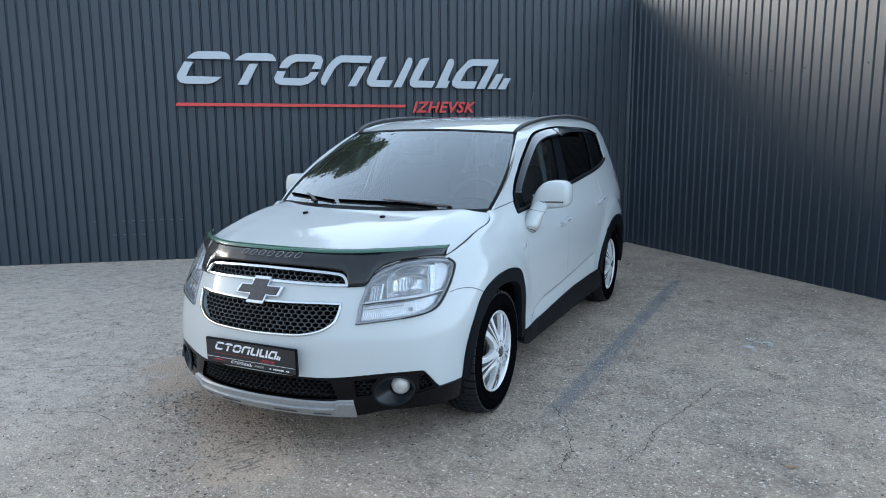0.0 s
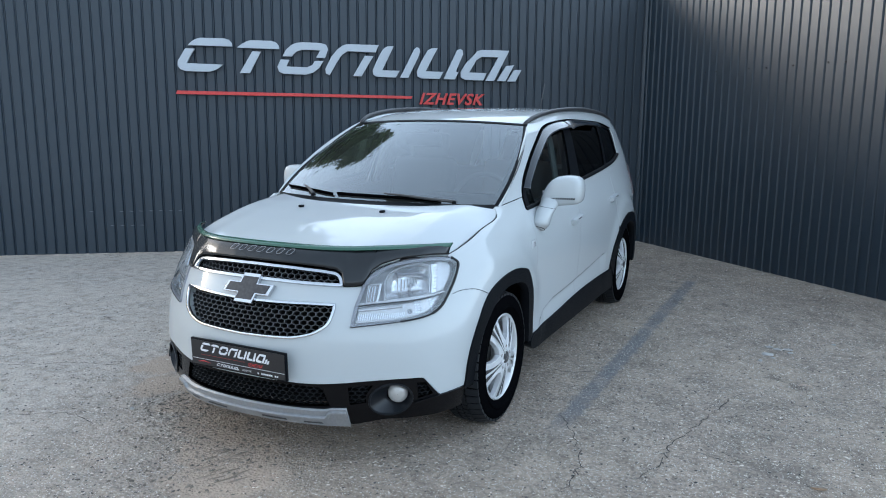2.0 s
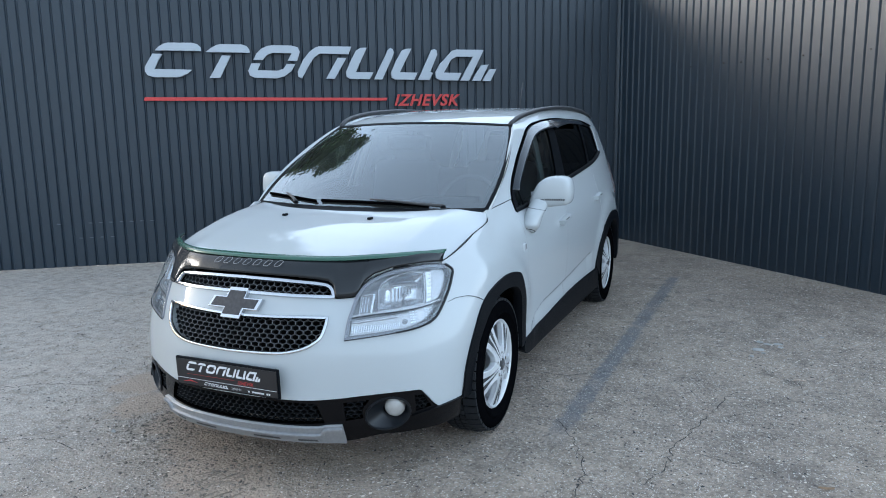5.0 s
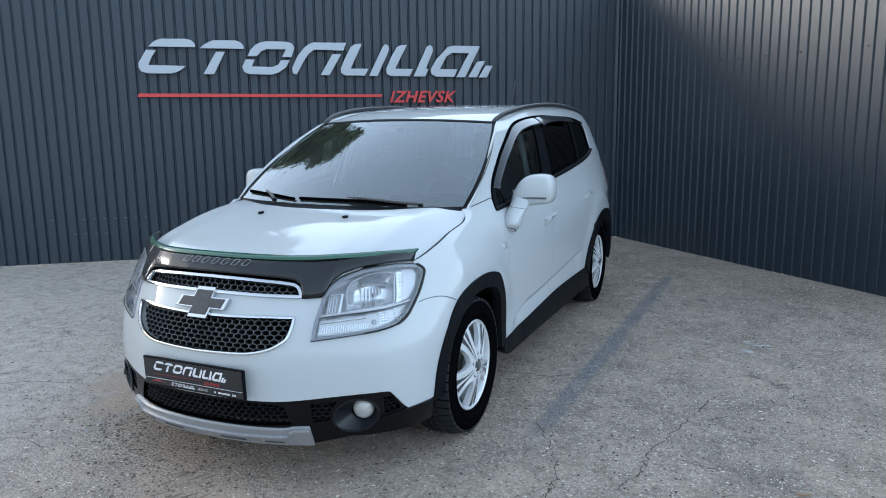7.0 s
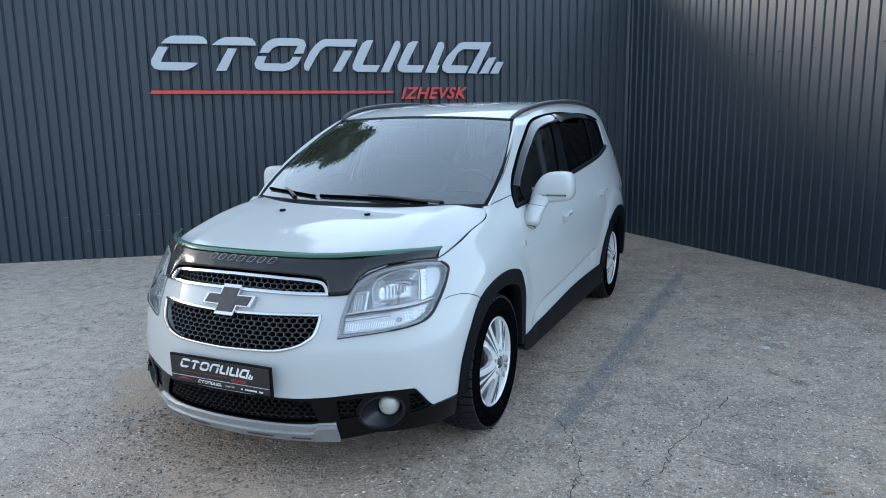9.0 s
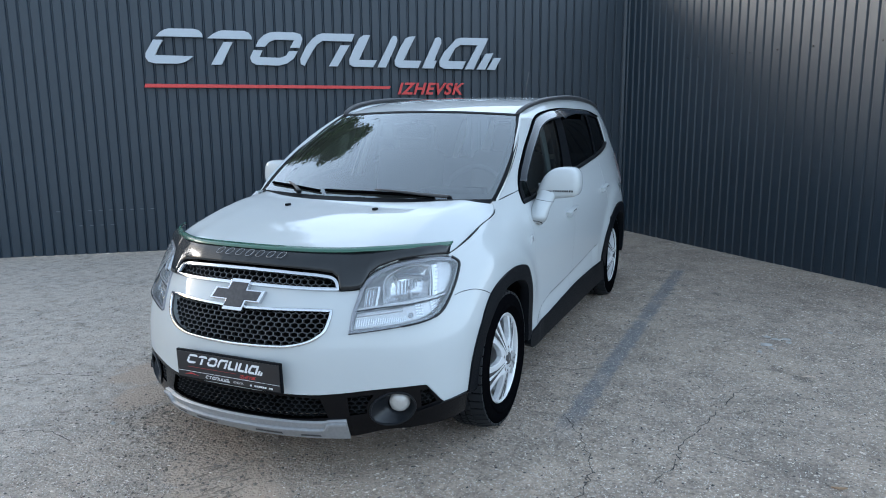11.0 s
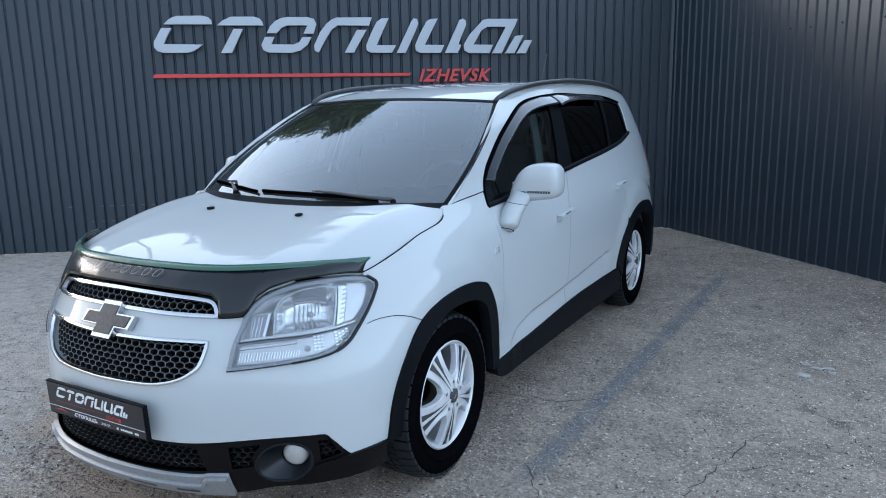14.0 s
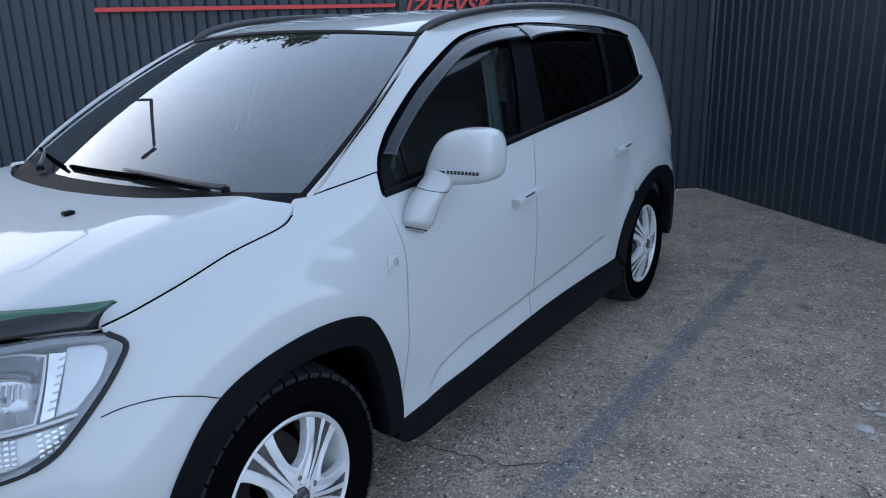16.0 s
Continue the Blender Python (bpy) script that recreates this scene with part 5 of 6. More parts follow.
    # black filler between grille and lamp
    o = outline(X([(.372, .858), (.432, .846), (.455, .826), (.459, .797)]), X([(.459, .797), (.526, .798)]), [(.556, .800), (.583, .834), (.630, .864)], [(.630, .864), (.55, .878)] + X([(.372, .876)]), X([(.372, .876), (.372, .858)]))
    patch("filler", o, bs, GLOSS_BLACK, car, side=side, lift=.002, depth=.02)

# smoked bonnet deflector with a green upper edge
MARK_GREY = material("worn_silver_outline", (.30, .30, .31), .4, .4)
LIP_LINE = np.array([(0, .873), (.15, .872), (.30, .868), (.38, .862), (.445, .853), (.470, .835), (.478, .80), (.484, .790), (.52, .790), (.556, .793), (.575, .808), (.60, .843), (.648, .870), (.75, .893), (.912, .902), (1.02, .900), (1.09, .893), (1.12, .900)])
LIP = bs(LIP_LINE[:, 0], LIP_LINE[:, 1], .012)[0]
TOP = [(0, -.715, .946), (.15, -.708, .946), (.30, -.685, .945), (.41, -.640, .944), (.49, -.590, .945), (.555, -.540, .945), (.62, -.480, .945), (.675, -.425, .944), (.715, -.365, .942), (.738, -.322, .940)]
across = np.unique(np.r_[np.linspace(0, .738, 70), np.linspace(.37, .52, 40)])
top = spline(TOP, .02)
lip, top = (np.stack([across] + [np.interp(across, np.array(q)[:, 0], np.array(q)[:, i]) for i in (1, 2)], 1) for q in (LIP, top))
lip, top = (np.vstack([(q * (-1, 1, 1))[:0:-1], q]) for q in (lip, top))
defl = ruled("bonnet_deflector", lip, top, VISOR, car, "smoked black acrylic stone deflector with a green edge", (0, -.009, .007), 9)
sol = defl.modifiers.new("thick", "SOLIDIFY")
sol.thickness, sol.offset = .004, 1
strip = ruled("green_edge", top + (0, -.0300, -.0085), top + (0, -.004, .006), GREEN_EDGE, defl, "translucent green edge", rows=3)
fold = strip.modifiers.new("thick", "SOLIDIFY")
fold.thickness, fold.offset = .004, 1
# raised outline letters on the deflector become plain slanted rings of their size
for i in range(7):
    xx = -.150 + i * .052
    yy = float(np.interp(xx, top[:, 0], top[:, 1])) - .052
    ring = []
    for a in np.linspace(0, math.tau, 21):
        c, q = math.cos(a), math.sin(a)
        c, q = math.copysign(abs(c) ** .6, c), math.copysign(abs(q) ** .6, q)
        ring.append((xx + .014 * c + .007 * q, yy - .001 + .012 * q, .925 + .0105 * q))
    tube("mark", ring, .0010, MARK_GREY, defl, sides=5)

# washer jets, cowl, wipers
for s in (1, -1):
    bm = box_bm((.020, .030, .012), (s * .25, -.128, 1.038), .004)
    part("washer_jet", bm, BLACK_PLASTIC, car)
hx = np.linspace(-.70, .70, 41)
hy = np.interp(np.abs(hx), [0, .2, .4, .6, .718], [.005, .02, .06, .16, .222])
low = HOOD(hx, hy - .012, -.022)[0]
high = screen(hx * 1.0, np.full(41, .012), .002)[0]
ruled("cowl", low, high, BLACK_PLASTIC, car, "black plastic cowl below the windscreen", rows=4)


ARM_GREY = material("faded_black_arm", (.05, .05, .052), .5, grain=(60, .4, (.08, .08, .08)))


def wiper(pts, arm):
    p = spline(pts, .03) - (0, 0, .012)
    w = tube("wiper", p, .0065, RUBBER, car, "black wiper arm and blade", sides=6)
    a = spline(arm, .03) - (0, 0, .012)
    tube("arm", a + (0, 0, .010), .005, ARM_GREY, w, "grey painted wiper arm", sides=6, radii=np.linspace(.010, .005, len(a)))
    tube("rubber", p - (0, .0, .007), .003, RUBBER, w, sides=5)
    turned("pivot", [(0, .014), (.014, .012), (.018, .0005)], BLACK_PLASTIC, w, axis="z", centre=tuple(np.array(arm[0]) - (0, 0, .014)), n=16)


def on_screen(pairs, lift):
    return [tuple(screen(a, b, lift)[0][0]) for a, b in pairs]


wiper(on_screen([(.42, .036), (.26, .050), (.10, .058), (-.06, .060), (-.21, .060)], .020), on_screen([(.50, .006), (.38, .022), (.24, .044), (.10, .058)], .026))
wiper(on_screen([(-.24, .050), (-.36, .066), (-.47, .078), (-.57, .086), (-.65, .090)], .020), on_screen([(-.36, .006), (-.40, .034), (-.45, .064), (-.48, .078)], .030))
# dark band round the windscreen's edge and the mirror housing behind the glass
u = np.linspace(-.70, .70, 41)
ruled("screen_band", screen(u, np.full(41, .0), -.003)[0], screen(u, np.full(41, .068), -.003)[0], INTERIOR, car, rows=3)
ruled("screen_band", screen(u, np.full(41, .955), -.003)[0], screen(u, np.full(41, 1.0), -.003)[0], INTERIOR, car, rows=3)
v = np.linspace(0, 1, 31)
for s in (1, -1):
    ruled("screen_band", screen(np.full(31, s * .668), v, -.003)[0], screen(np.full(31, s * .703), v, -.003)[0], INTERIOR, car, rows=2)
    ruled("screen_seal", screen(np.full(31, s * .696), v, .003)[0], screen(np.full(31, s * .722), v, .004)[0], BLACK_PLASTIC, car, rows=2)
ruled("screen_seal", screen(u, np.full(41, .978), .003)[0], screen(u, np.full(41, 1.002), .003)[0], BLACK_PLASTIC, car, rows=2)

SHADE = glass_material("shade_band_tint", (.66, .60, .66), 1.0)
ruled("shade_band", screen(u * .95, .875 + .03 * (u / .7) ** 2, -.004)[0], screen(u * .95, np.full(41, .955), -.004)[0], SHADE, car, "tinted band along the top of the windscreen", rows=3)

# roof rails and aerial
RAIL = [(.585, 1.00, 1.470), (.602, 1.10, 1.508), (.616, 1.25, 1.535), (.626, 1.5, 1.560), (.632, 1.9, 1.576), (.631, 2.3, 1.573), (.622, 2.7, 1.552), (.606, 3.0, 1.520), (.590, 3.16, 1.488)]
for s in (1, -1):
    p = spline(RAIL, .04) * (s, 1, 1)
    ob = tube("roof_rail", p, .018, RAIL_BLACK, car, "matt black roof rail", sides=10, radii=[.009] + [.0145] * (len(p) - 2) + [.008])
tube("aerial", [(0, 3.02, 1.565), (-.015, 3.10, 1.66), (-.04, 3.25, 1.82)], .0045, RAIL_BLACK, car, sides=6)
bm = box_bm((.03, .06, .022), (0, 3.01, 1.562), .008)
part("aerial_foot", bm, BLACK_PLASTIC, car)

# side fittings
for side in (1, -1):
    door = [o for o in car.children if o.name.startswith("front_door")][0 if side > 0 else 1]
    rdoor = [o for o in car.children if o.name.startswith("rear_door")][0 if side > 0 else 1]
    for d, low, high in ((door, [(.600, 1.105), (.645, 1.150), (.816, 1.258), (1.053, 1.362), (1.287, 1.414), (1.560, 1.436)], [(.572, 1.122), (.66, 1.198), (.86, 1.320), (1.15, 1.437), (1.38, 1.481), (1.535, 1.492)]),
                         (rdoor, [(1.572, 1.424), (1.70, 1.440), (2.00, 1.450), (2.36, 1.438)], [(1.550, 1.492), (1.70, 1.500), (2.03, 1.494), (2.39, 1.484)])):
        a, b = spline(Y(low), .02), spline(Y(high), .02)
        t = np.linspace(0, 1, 50)
        a, b = (np.stack([np.interp(t, np.linspace(0, 1, len(q)), q[:, i]) for i in (0, 1)], 1) for q in (a, b))
        pa, na = bs(a[:, 0], a[:, 1], .034)
        pb, nb = bs(b[:, 0], b[:, 1], .004)
        bow = (na + nb).mean(0) * .004
        v = ruled("wind_deflector", pa, pb, SMOKE, d, "smoked acrylic wind deflector", (0, 0, .004), 7, side=side)
        m = v.modifiers.new("thick", "SOLIDIFY")
        m.thickness, m.offset = .003, -1
    bead("belt_trim", spline(Y(DLO_LOW)), bs, BLACK_PLASTIC, car, width=.024, height=.008, lift=.0, closed=False, side=side)
    bead("window_seal", spline(Y(DLO_TOP)), bs, RUBBER, car, width=.012, height=.005, lift=.0, closed=False, side=side)
    tube("pillar_strip", bs(*np.array(Y([(.655, 1.03), (.655, 1.09), (.66, 1.17)])).T, .0)[0] * (side, 1, 1), .005, BLACK_PLASTIC, car, sides=6)
    for d, line, mark in ((door, [(1.185, .862), (1.285, .873), (1.385, .881)], (1.232, 1.305)), (rdoor, [(2.215, .908), (2.31, .917), (2.405, .924)], (2.285, 2.36))):
        cup = oval((float(sy(line[1][0])) - .01, line[1][1]), .075, .030)
        patch("handle_recess", cup, bs, PAINT, d, lift=.0005, depth=0, side=side, step=.02)
        hd = bead("handle", spline(Y(line)), bs, PAINT, d, "white pull handle", width=.031, height=.030, lift=.006, closed=False, side=side)
        q = Y([(mark[0], line[1][1] + .002), (mark[1], line[2][1] - .001)])
        bead("handle_mark", spline(q), bs, BLACK_INK, d, width=.007, height=.001, lift=.0362, closed=False, side=side)
    o = outline(Y([(.440, .808), (.490, .812)]), Y([(.490, .812), (.492, .852)]), Y([(.492, .852), (.445, .850)]), Y([(.445, .850), (.440, .808)]))
    patch("side_repeater", o, bs, PAINT, car, "small clear side repeater", lift=.006, depth=.008, side=side, step=.012)
    o2 = outline(Y([(.448, .815), (.483, .818)]), Y([(.483, .818), (.485, .845)]), Y([(.485, .845), (.452, .843)]), Y([(.452, .843), (.448, .815)]))
    patch("repeater_lens", o2, bs, LAMP_GREY, car, "grey ribbed repeater lens", lift=.009, depth=.003, side=side, step=.012)
    for i in range(3):
        bead("lens_rib", spline(Y([(.463 + .007 * i, .820), (.465 + .007 * i, .842)])), bs, LAMP_DIM, car, width=.002, height=.0015, lift=.009, closed=False, side=side)
    bead("repeater_edge", o, bs, LAMP_GREY, car, width=.0018, height=.001, lift=.0008, side=side)

    # door mirror
    sec = [(.806, 1.070), (.822, 1.108), (.846, 1.148), (.884, 1.178), (.93, 1.188), (.985, 1.187), (1.015, 1.174), (1.029, 1.145), (1.032, 1.085), (1.024, 1.047), (1.00, 1.030), (.95, 1.022), (.87, 1.013), (.815, 1.012), (.797, 1.035), (.806, 1.070)]
    ring = spline(sec, .02)[:-1]
    c = np.array((.912, 1.095))
    verts, faces, n = [], [], len(ring)
    steps = [(.692, .45), (.694, .74), (.700, .88), (.714, .965), (.74, 1.0), (.78, 1.01), (.805, .99), (.820, .965), (.818, .92)]
    for y, f in steps:
        for x, z in c + (ring - c) * f:
            yy = y + .05 * (x - .91) + .03 * (z - 1.10)
            x += max(0, y - .72) * .55 * min(max(0, .88 - x) / .07, 1)
            verts.append((side * x, yy, z))
    for j in range(len(steps) - 1):
        for i in range(n):
            m = (i + 1) % n
            faces.append((j * n + i, j * n + m, (j + 1) * n + m, (j + 1) * n + i))
    faces.append(tuple(range(n)))
    if side > 0:
        faces = [f[::-1] for f in faces]
    mir = mesh_ob("door_mirror", verts, faces, PAINT, car, "white door mirror on a stalk", fix=True)
    g = [(side * x, .810 + .05 * (x - .91) + .03 * (z - 1.1), z) for x, z in c + (ring - c) * .93]
    mesh_ob("mirror_glass", g, [tuple(range(n)) if side > 0 else tuple(range(n))[::-1]], material("mirror_glass", (.85, .86, .87), .02, 1.0) if side > 0 else bpy.data.materials["mirror_glass"], mir, smooth=False)
    path = spline([(.872, .758, 1.085), (.860, .704, 1.035), (.850, .646, .990), (.846, .622, .954), (.842, .610, .926), (.836, .606, .905), (.824, .606, .892)], .01)
    verts, faces = [], []
    for j, q in enumerate(path):
        f = j / (len(path) - 1)
        for a in np.linspace(0, math.tau, 20, endpoint=False):
            verts.append((side * (q[0] + (.052 - .008 * f + .026 * max(0, 1 - f / .3) ** 2) * (1 - .35 * max(0, f - .85) / .15) * math.cos(a)), q[1] + (.044 + .016 * f) * (1 - .35 * max(0, f - .85) / .15) * math.sin(a), q[2] - .016 * math.sin(a) * f - .012 * math.cos(a) * (1 - f)))
    for j in range(len(path) - 1):
        for i in range(20):
            m = (i + 1) % 20
            faces.append((j * 20 + i, j * 20 + m, (j + 1) * 20 + m, (j + 1) * 20 + i))
    faces.append(tuple(range((len(path) - 1) * 20, len(path) * 20)))
    if side < 0:
        faces = [f[::-1] for f in faces]
    stalk = mesh_ob("stalk", verts, faces, PAINT, mir, fix=True)
    ring = [np.array(v) for v in verts[(len(path) * 2 // 5) * 20:(len(path) * 2 // 5) * 20 + 20]]
    mid = sum(ring) / 20
    foot = [np.array(v) for v in verts[(len(path) - 2) * 20:(len(path) - 1) * 20]]
    at_foot = sum(foot) / 20
    tube("foot_gap", [at_foot + (v - at_foot) * 1.02 for v in foot + foot[:1]], .0022, RUBBER, stalk, sides=5)
    tube("seam", [mid + (v - mid) * 1.010 for v in ring + ring[:1]], .0011, RUBBER, stalk, sides=5)
    # the maker's small mark becomes a plain bar
    if side > 0:
        for x0, x1, tall in [(.862, .890, .008)] + [(.897 + .0125 * i, .9062 + .0125 * i, .0105) for i in range(9)]:
            q = [(x, .689 + .05 * (x - .91), 1.057 + .010 * (x - .9)) for x in (x0, x1)]
            verts = q + [(x, y + .001, z + tall) for x, y, z in q]
            mesh_ob("maker_mark", verts, [(0, 1, 3, 2)], BLACK_INK, mir)

# dark strips laid over the panel joints, the shade of the gaps put into colour
for side in (1, -1):
    for line, wide in ((HOOD_LINE[:-1], .0040), (BUMPER_SEAM + [(-.180, .690)], .0022), ([(.532, 1.077), (.469, 1.070), (.40, 1.0635), (.335, 1.0575)], .0030)):
        bead("gap_strip", spline(Y(line)), bs, RUBBER, car, width=wide, height=.0012, lift=.0014, closed=False, side=side)
    # silver strips in the door gaps, painted paler than the shade they cover
    for line in ([(.519, .995), (.523, .917), (.531, .84), (.511, .58), (.489, .40)], [(1.448, 1.04), (1.424, .98), (1.380, .855), (1.376, .587), (1.379, .36)]):
        bead("gap_strip", spline(Y(line)), bs, SATIN_SILVER, car, width=.0052, height=.0006, lift=-.0006, closed=False, side=side)

# number plate holder: the dealer's black insert
plate = part("number_plate", box_bm((.528, .014, .126), (0, 0, 0), .004), BLACK_PLASTIC, car, "black dealer plate with pale letter shapes and a red line")
plate.matrix_basis = pose(0, -.936, .468, 2)
part("plate_face", box_bm((.516, .003, .112), (0, -.0085, 0), .001), PLATE_BLACK, plate)


def plate_bar(name, x0, x1, z0, z1, mat):
    part(name, box_bm((x1 - x0, .0012, z1 - z0), ((x0 + x1) / 2, -.0106, (z0 + z1) / 2)), mat, plate)


def small_letters(x0, width, z0, mat):
    """The sign's letter shapes again, small."""
    k = width / (5.38 - 1.558)
    for ob in [o for o in sign.children if o.name.startswith(("letter", "stroke"))]:
        bm = bmesh.new()
        bm.from_mesh(ob.data)
        drop = [v for v in bm.verts if (np.array((v.co.x, v.co.y)) - CORNER) @ np.array((.5934, -.8049)) < STAND - .002]
        bmesh.ops.delete(bm, geom=drop, context="VERTS")
        for v in bm.verts:
            q = np.array((v.co.x, v.co.y)) - CORNER
            u, w = q @ WALL_DIR["left"], q @ np.array((.5934, -.8049))
            v.co = (x0 + (5.38 - u) * k, -.0104 - max(0, w - STAND) * .03, z0 + (v.co.z - 1.95) * k * 1.15)
        part("letter", bm, mat, plate)


small_letters(-.205, .385, .004, WHITE_INK)
plate_bar("thin_line", -.205, .045, -.0080, -.0068, material("dark_red_ink", (.30, .03, .03), .5))
plate_bar("thin_line", -.256, .256, -.0285, -.0270, WHITE_INK)
bm = fitted(lettering("IZHEVSK", .015, .32), .082, .015)
for v in bm.verts:
    v.co = (.062 + v.co.x, -.0112, -.022 + v.co.y)
part("town_name", bm, RED_INK, plate)
small_letters(-.115, .125, -.050, WHITE_INK)
bm = fitted(lettering("IZHEVSK", .009, .32), .052, .009)
for v in bm.verts:
    v.co = (.028 + v.co.x, -.0112, -.049 + v.co.y)
part("town_name", bm, WHITE_INK, plate)
for i in range(11):
    if i not in (1, 8):
        plate_bar("bar", .112 + i * .0102, .1195 + i * .0102, -.0495, -.0425, WHITE_INK)
part("swoosh", slab([(-.225, -.043), (-.19, -.034), (-.165, -.040), (-.15, -.043), (-.19, -.039)], .001, lambda u, v, w: (u, -.0104 - w, v)), RED_INK, plate)

# tail: hatch, glass, lamps, bumper
LAST = float(BODY.s[-1])


def tail(s, z, lift=0.0):
    s = np.atleast_1d(s).astype(float)
    p, n = bs(LAST - np.abs(s), z, lift)
    k = np.where(s < 0, -1.0, 1.0)
    p[:, 0] *= k
    n[:, 0] *= k
    return p, n


def T(pts):
    return [(LAST - float(BODY.tail(x)), z) for x, z in pts]


hatch_glass = both(T([(0, 1.42), (.45, 1.40)]), T([(.45, 1.40), (.55, 1.10)]), T([(.55, 1.10), (0, 1.08)]))
o = both(T([(0, 1.50), (.45, 1.49)]), T([(.45, 1.49), (.66, 1.10), (.66, .72)]), T([(.66, .72), (0, .70)]))
patch("tailgate", [o, hatch_glass], tail, PAINT, car, step=.06)
patch("rear_window", hatch_glass, tail, DARK_TINT, car, lift=-.008, depth=0, step=.08)
end = LAST - float(sy(3.16))
o = both(T([(0, .69), (.70, .69)]) + [(end - .08, .69)], [(end - .08, .69), (end, .62)], [(end, .62), (end, .30)], [(end, .30)] + T([(.6, .22), (0, .20)]))
patch("rear_bumper", o, tail, PAINT, car, step=.05)
for side in (1, -1):
    o = outline(Y([(3.235, .86), (3.40, .87)]), Y([(3.40, .87), (3.47, 1.0), (3.42, 1.12)]), Y([(3.42, 1.12), (3.33, 1.11)]), Y([(3.33, 1.11), (3.27, .98), (3.235, .86)]))
    patch("tail_light", o, bs, RED_LENS, car, "dark red tail light", lift=.008, depth=.02, side=side)

# cabin: liners, dashboard, wheel, seats, pillar trim
for side in (1, -1):
    o = outline(Y([(.56, .35), (1.5, .35), (3.1, .35)]), Y([(3.1, .35), (3.1, 1.47)]), Y([(3.1, 1.47), (2.0, 1.53), (1.05, 1.45)]), Y([(1.05, 1.45), (.44, 1.08)]), Y([(.44, 1.08), (.54, .98), (.56, .35)]))
    wide_f = outline(Y([(.60, 1.045), (1.38, 1.10)]), Y([(1.38, 1.10), (1.46, 1.44)]), Y([(1.46, 1.44), (1.10, 1.38), (.72, 1.20)]), Y([(.72, 1.20), (.60, 1.045)]))
    wide_r = outline(Y([(1.62, 1.13), (2.30, 1.17)]), Y([(2.30, 1.17), (2.32, 1.44)]), Y([(2.32, 1.44), (1.64, 1.44)]), Y([(1.64, 1.44), (1.62, 1.13)]))
    patch("cabin_liner", [o, wide_f, wide_r], bs, INTERIOR, car, lift=-.055, depth=0, side=side, step=.08)
    o = outline(Y([(1.33, 1.07), (1.40, 1.08)]), Y([(1.40, 1.08), (1.46, 1.44)]), Y([(1.46, 1.44), (1.39, 1.43)]), Y([(1.39, 1.43), (1.36, 1.25), (1.33, 1.07)]))
    patch("pillar_trim", o, bs, CABIN_GREY, car, "pale grey pillar trim", lift=-.09, depth=.02, side=side, step=.05)
    patch("belt", outline(Y([(1.27, 1.07), (1.29, 1.07)]), Y([(1.29, 1.07), (1.37, 1.40)]), Y([(1.37, 1.40), (1.35, 1.40)]), Y([(1.35, 1.40), (1.27, 1.07)])), bs, CABIN_GREY, car, lift=-.08, depth=0, side=side)
patch("headliner", outline([(-.55, 1.02), (.55, 1.02)], [(.55, 1.02), (.55, 3.1)], [(.55, 3.1), (-.55, 3.1)], [(-.55, 3.1), (-.55, 1.02)]), ROOF, INTERIOR, car, lift=-.03, depth=0, step=.2)
part("dashboard", box_bm((1.34, .52, .20), (0, .52, .93), .07, seg=3), INTERIOR, car, smooth=True)
part("instrument_hood", box_bm((.34, .20, .09), (.36, .52, 1.03), .035, seg=3), INTERIOR, car, smooth=True)
part("cabin_floor", box_bm((1.36, 2.8, .05), (0, 1.8, .32), .01), INTERIOR, car)
SEAT_GREY = material("grey_seat_cloth", (.30, .30, .31), .85, grain=(80, .4, (.22, .22, .23)))
# rim paler than the dashboard so that it shows through the windscreen
WHEEL_GREY = material("pale_steering_leather", (.30, .30, .31), .45, grain=(60, .3, (.24, .24, .25)))
sw = new("steering_wheel")
sw.parent = car
ringpts = [(.185 * math.cos(a), .185 * math.sin(a), 0) for a in np.linspace(0, math.tau, 41)]
tube("wheel_rim", ringpts, .016, WHEEL_GREY, sw, sides=8)
part("wheel_hub", box_bm((.16, .12, .04), (0, 0, -.02), .02), INTERIOR, sw)
for a in (0, 180, 270):
    part("wheel_spoke", box_bm((.13, .03, .015), (.11 * math.cos(radians(a)), .11 * math.sin(radians(a)), -.012), .005, turn=Matrix.Rotation(radians(a), 4, "Z")), INTERIOR, sw)
sw.matrix_basis = pose(.36, .86, 1.00, 62)
seat = new("front_seat")
seat.parent = car
part("seat_cushion", box_bm((.50, .52, .16), (0, -.10, .08), .05, seg=3), SEAT_GREY, seat, smooth=True)
part("seat_back", box_bm((.48, .14, .62), (0, .26, .42), .055, turn=Matrix.Rotation(radians(-14), 4, "X"), seg=3), SEAT_GREY, seat, smooth=True)
part("headrest", box_bm((.27, .10, .19), (0, .42, .80), .04, turn=Matrix.Rotation(radians(-10), 4, "X"), seg=3), SEAT_GREY, seat, smooth=True)
seat.matrix_basis = pose(.36, 1.20, .50)
other = copy_thing(seat, pose(-.36, 1.20, .50))
other.parent = car
part("rear_bench", box_bm((1.20, .16, .75), (0, 2.28, .75), .06, turn=Matrix.Rotation(radians(-12), 4, "X"), seg=3), SEAT_GREY, car, smooth=True)
part("rear_view_mirror", box_bm((.25, .05, .085), (0, .80, 1.375), .03, turn=Matrix.Rotation(radians(10), 4, "X"), seg=3), material("brown_grey_plastic", (.02, .016, .018), .5), car, smooth=True)

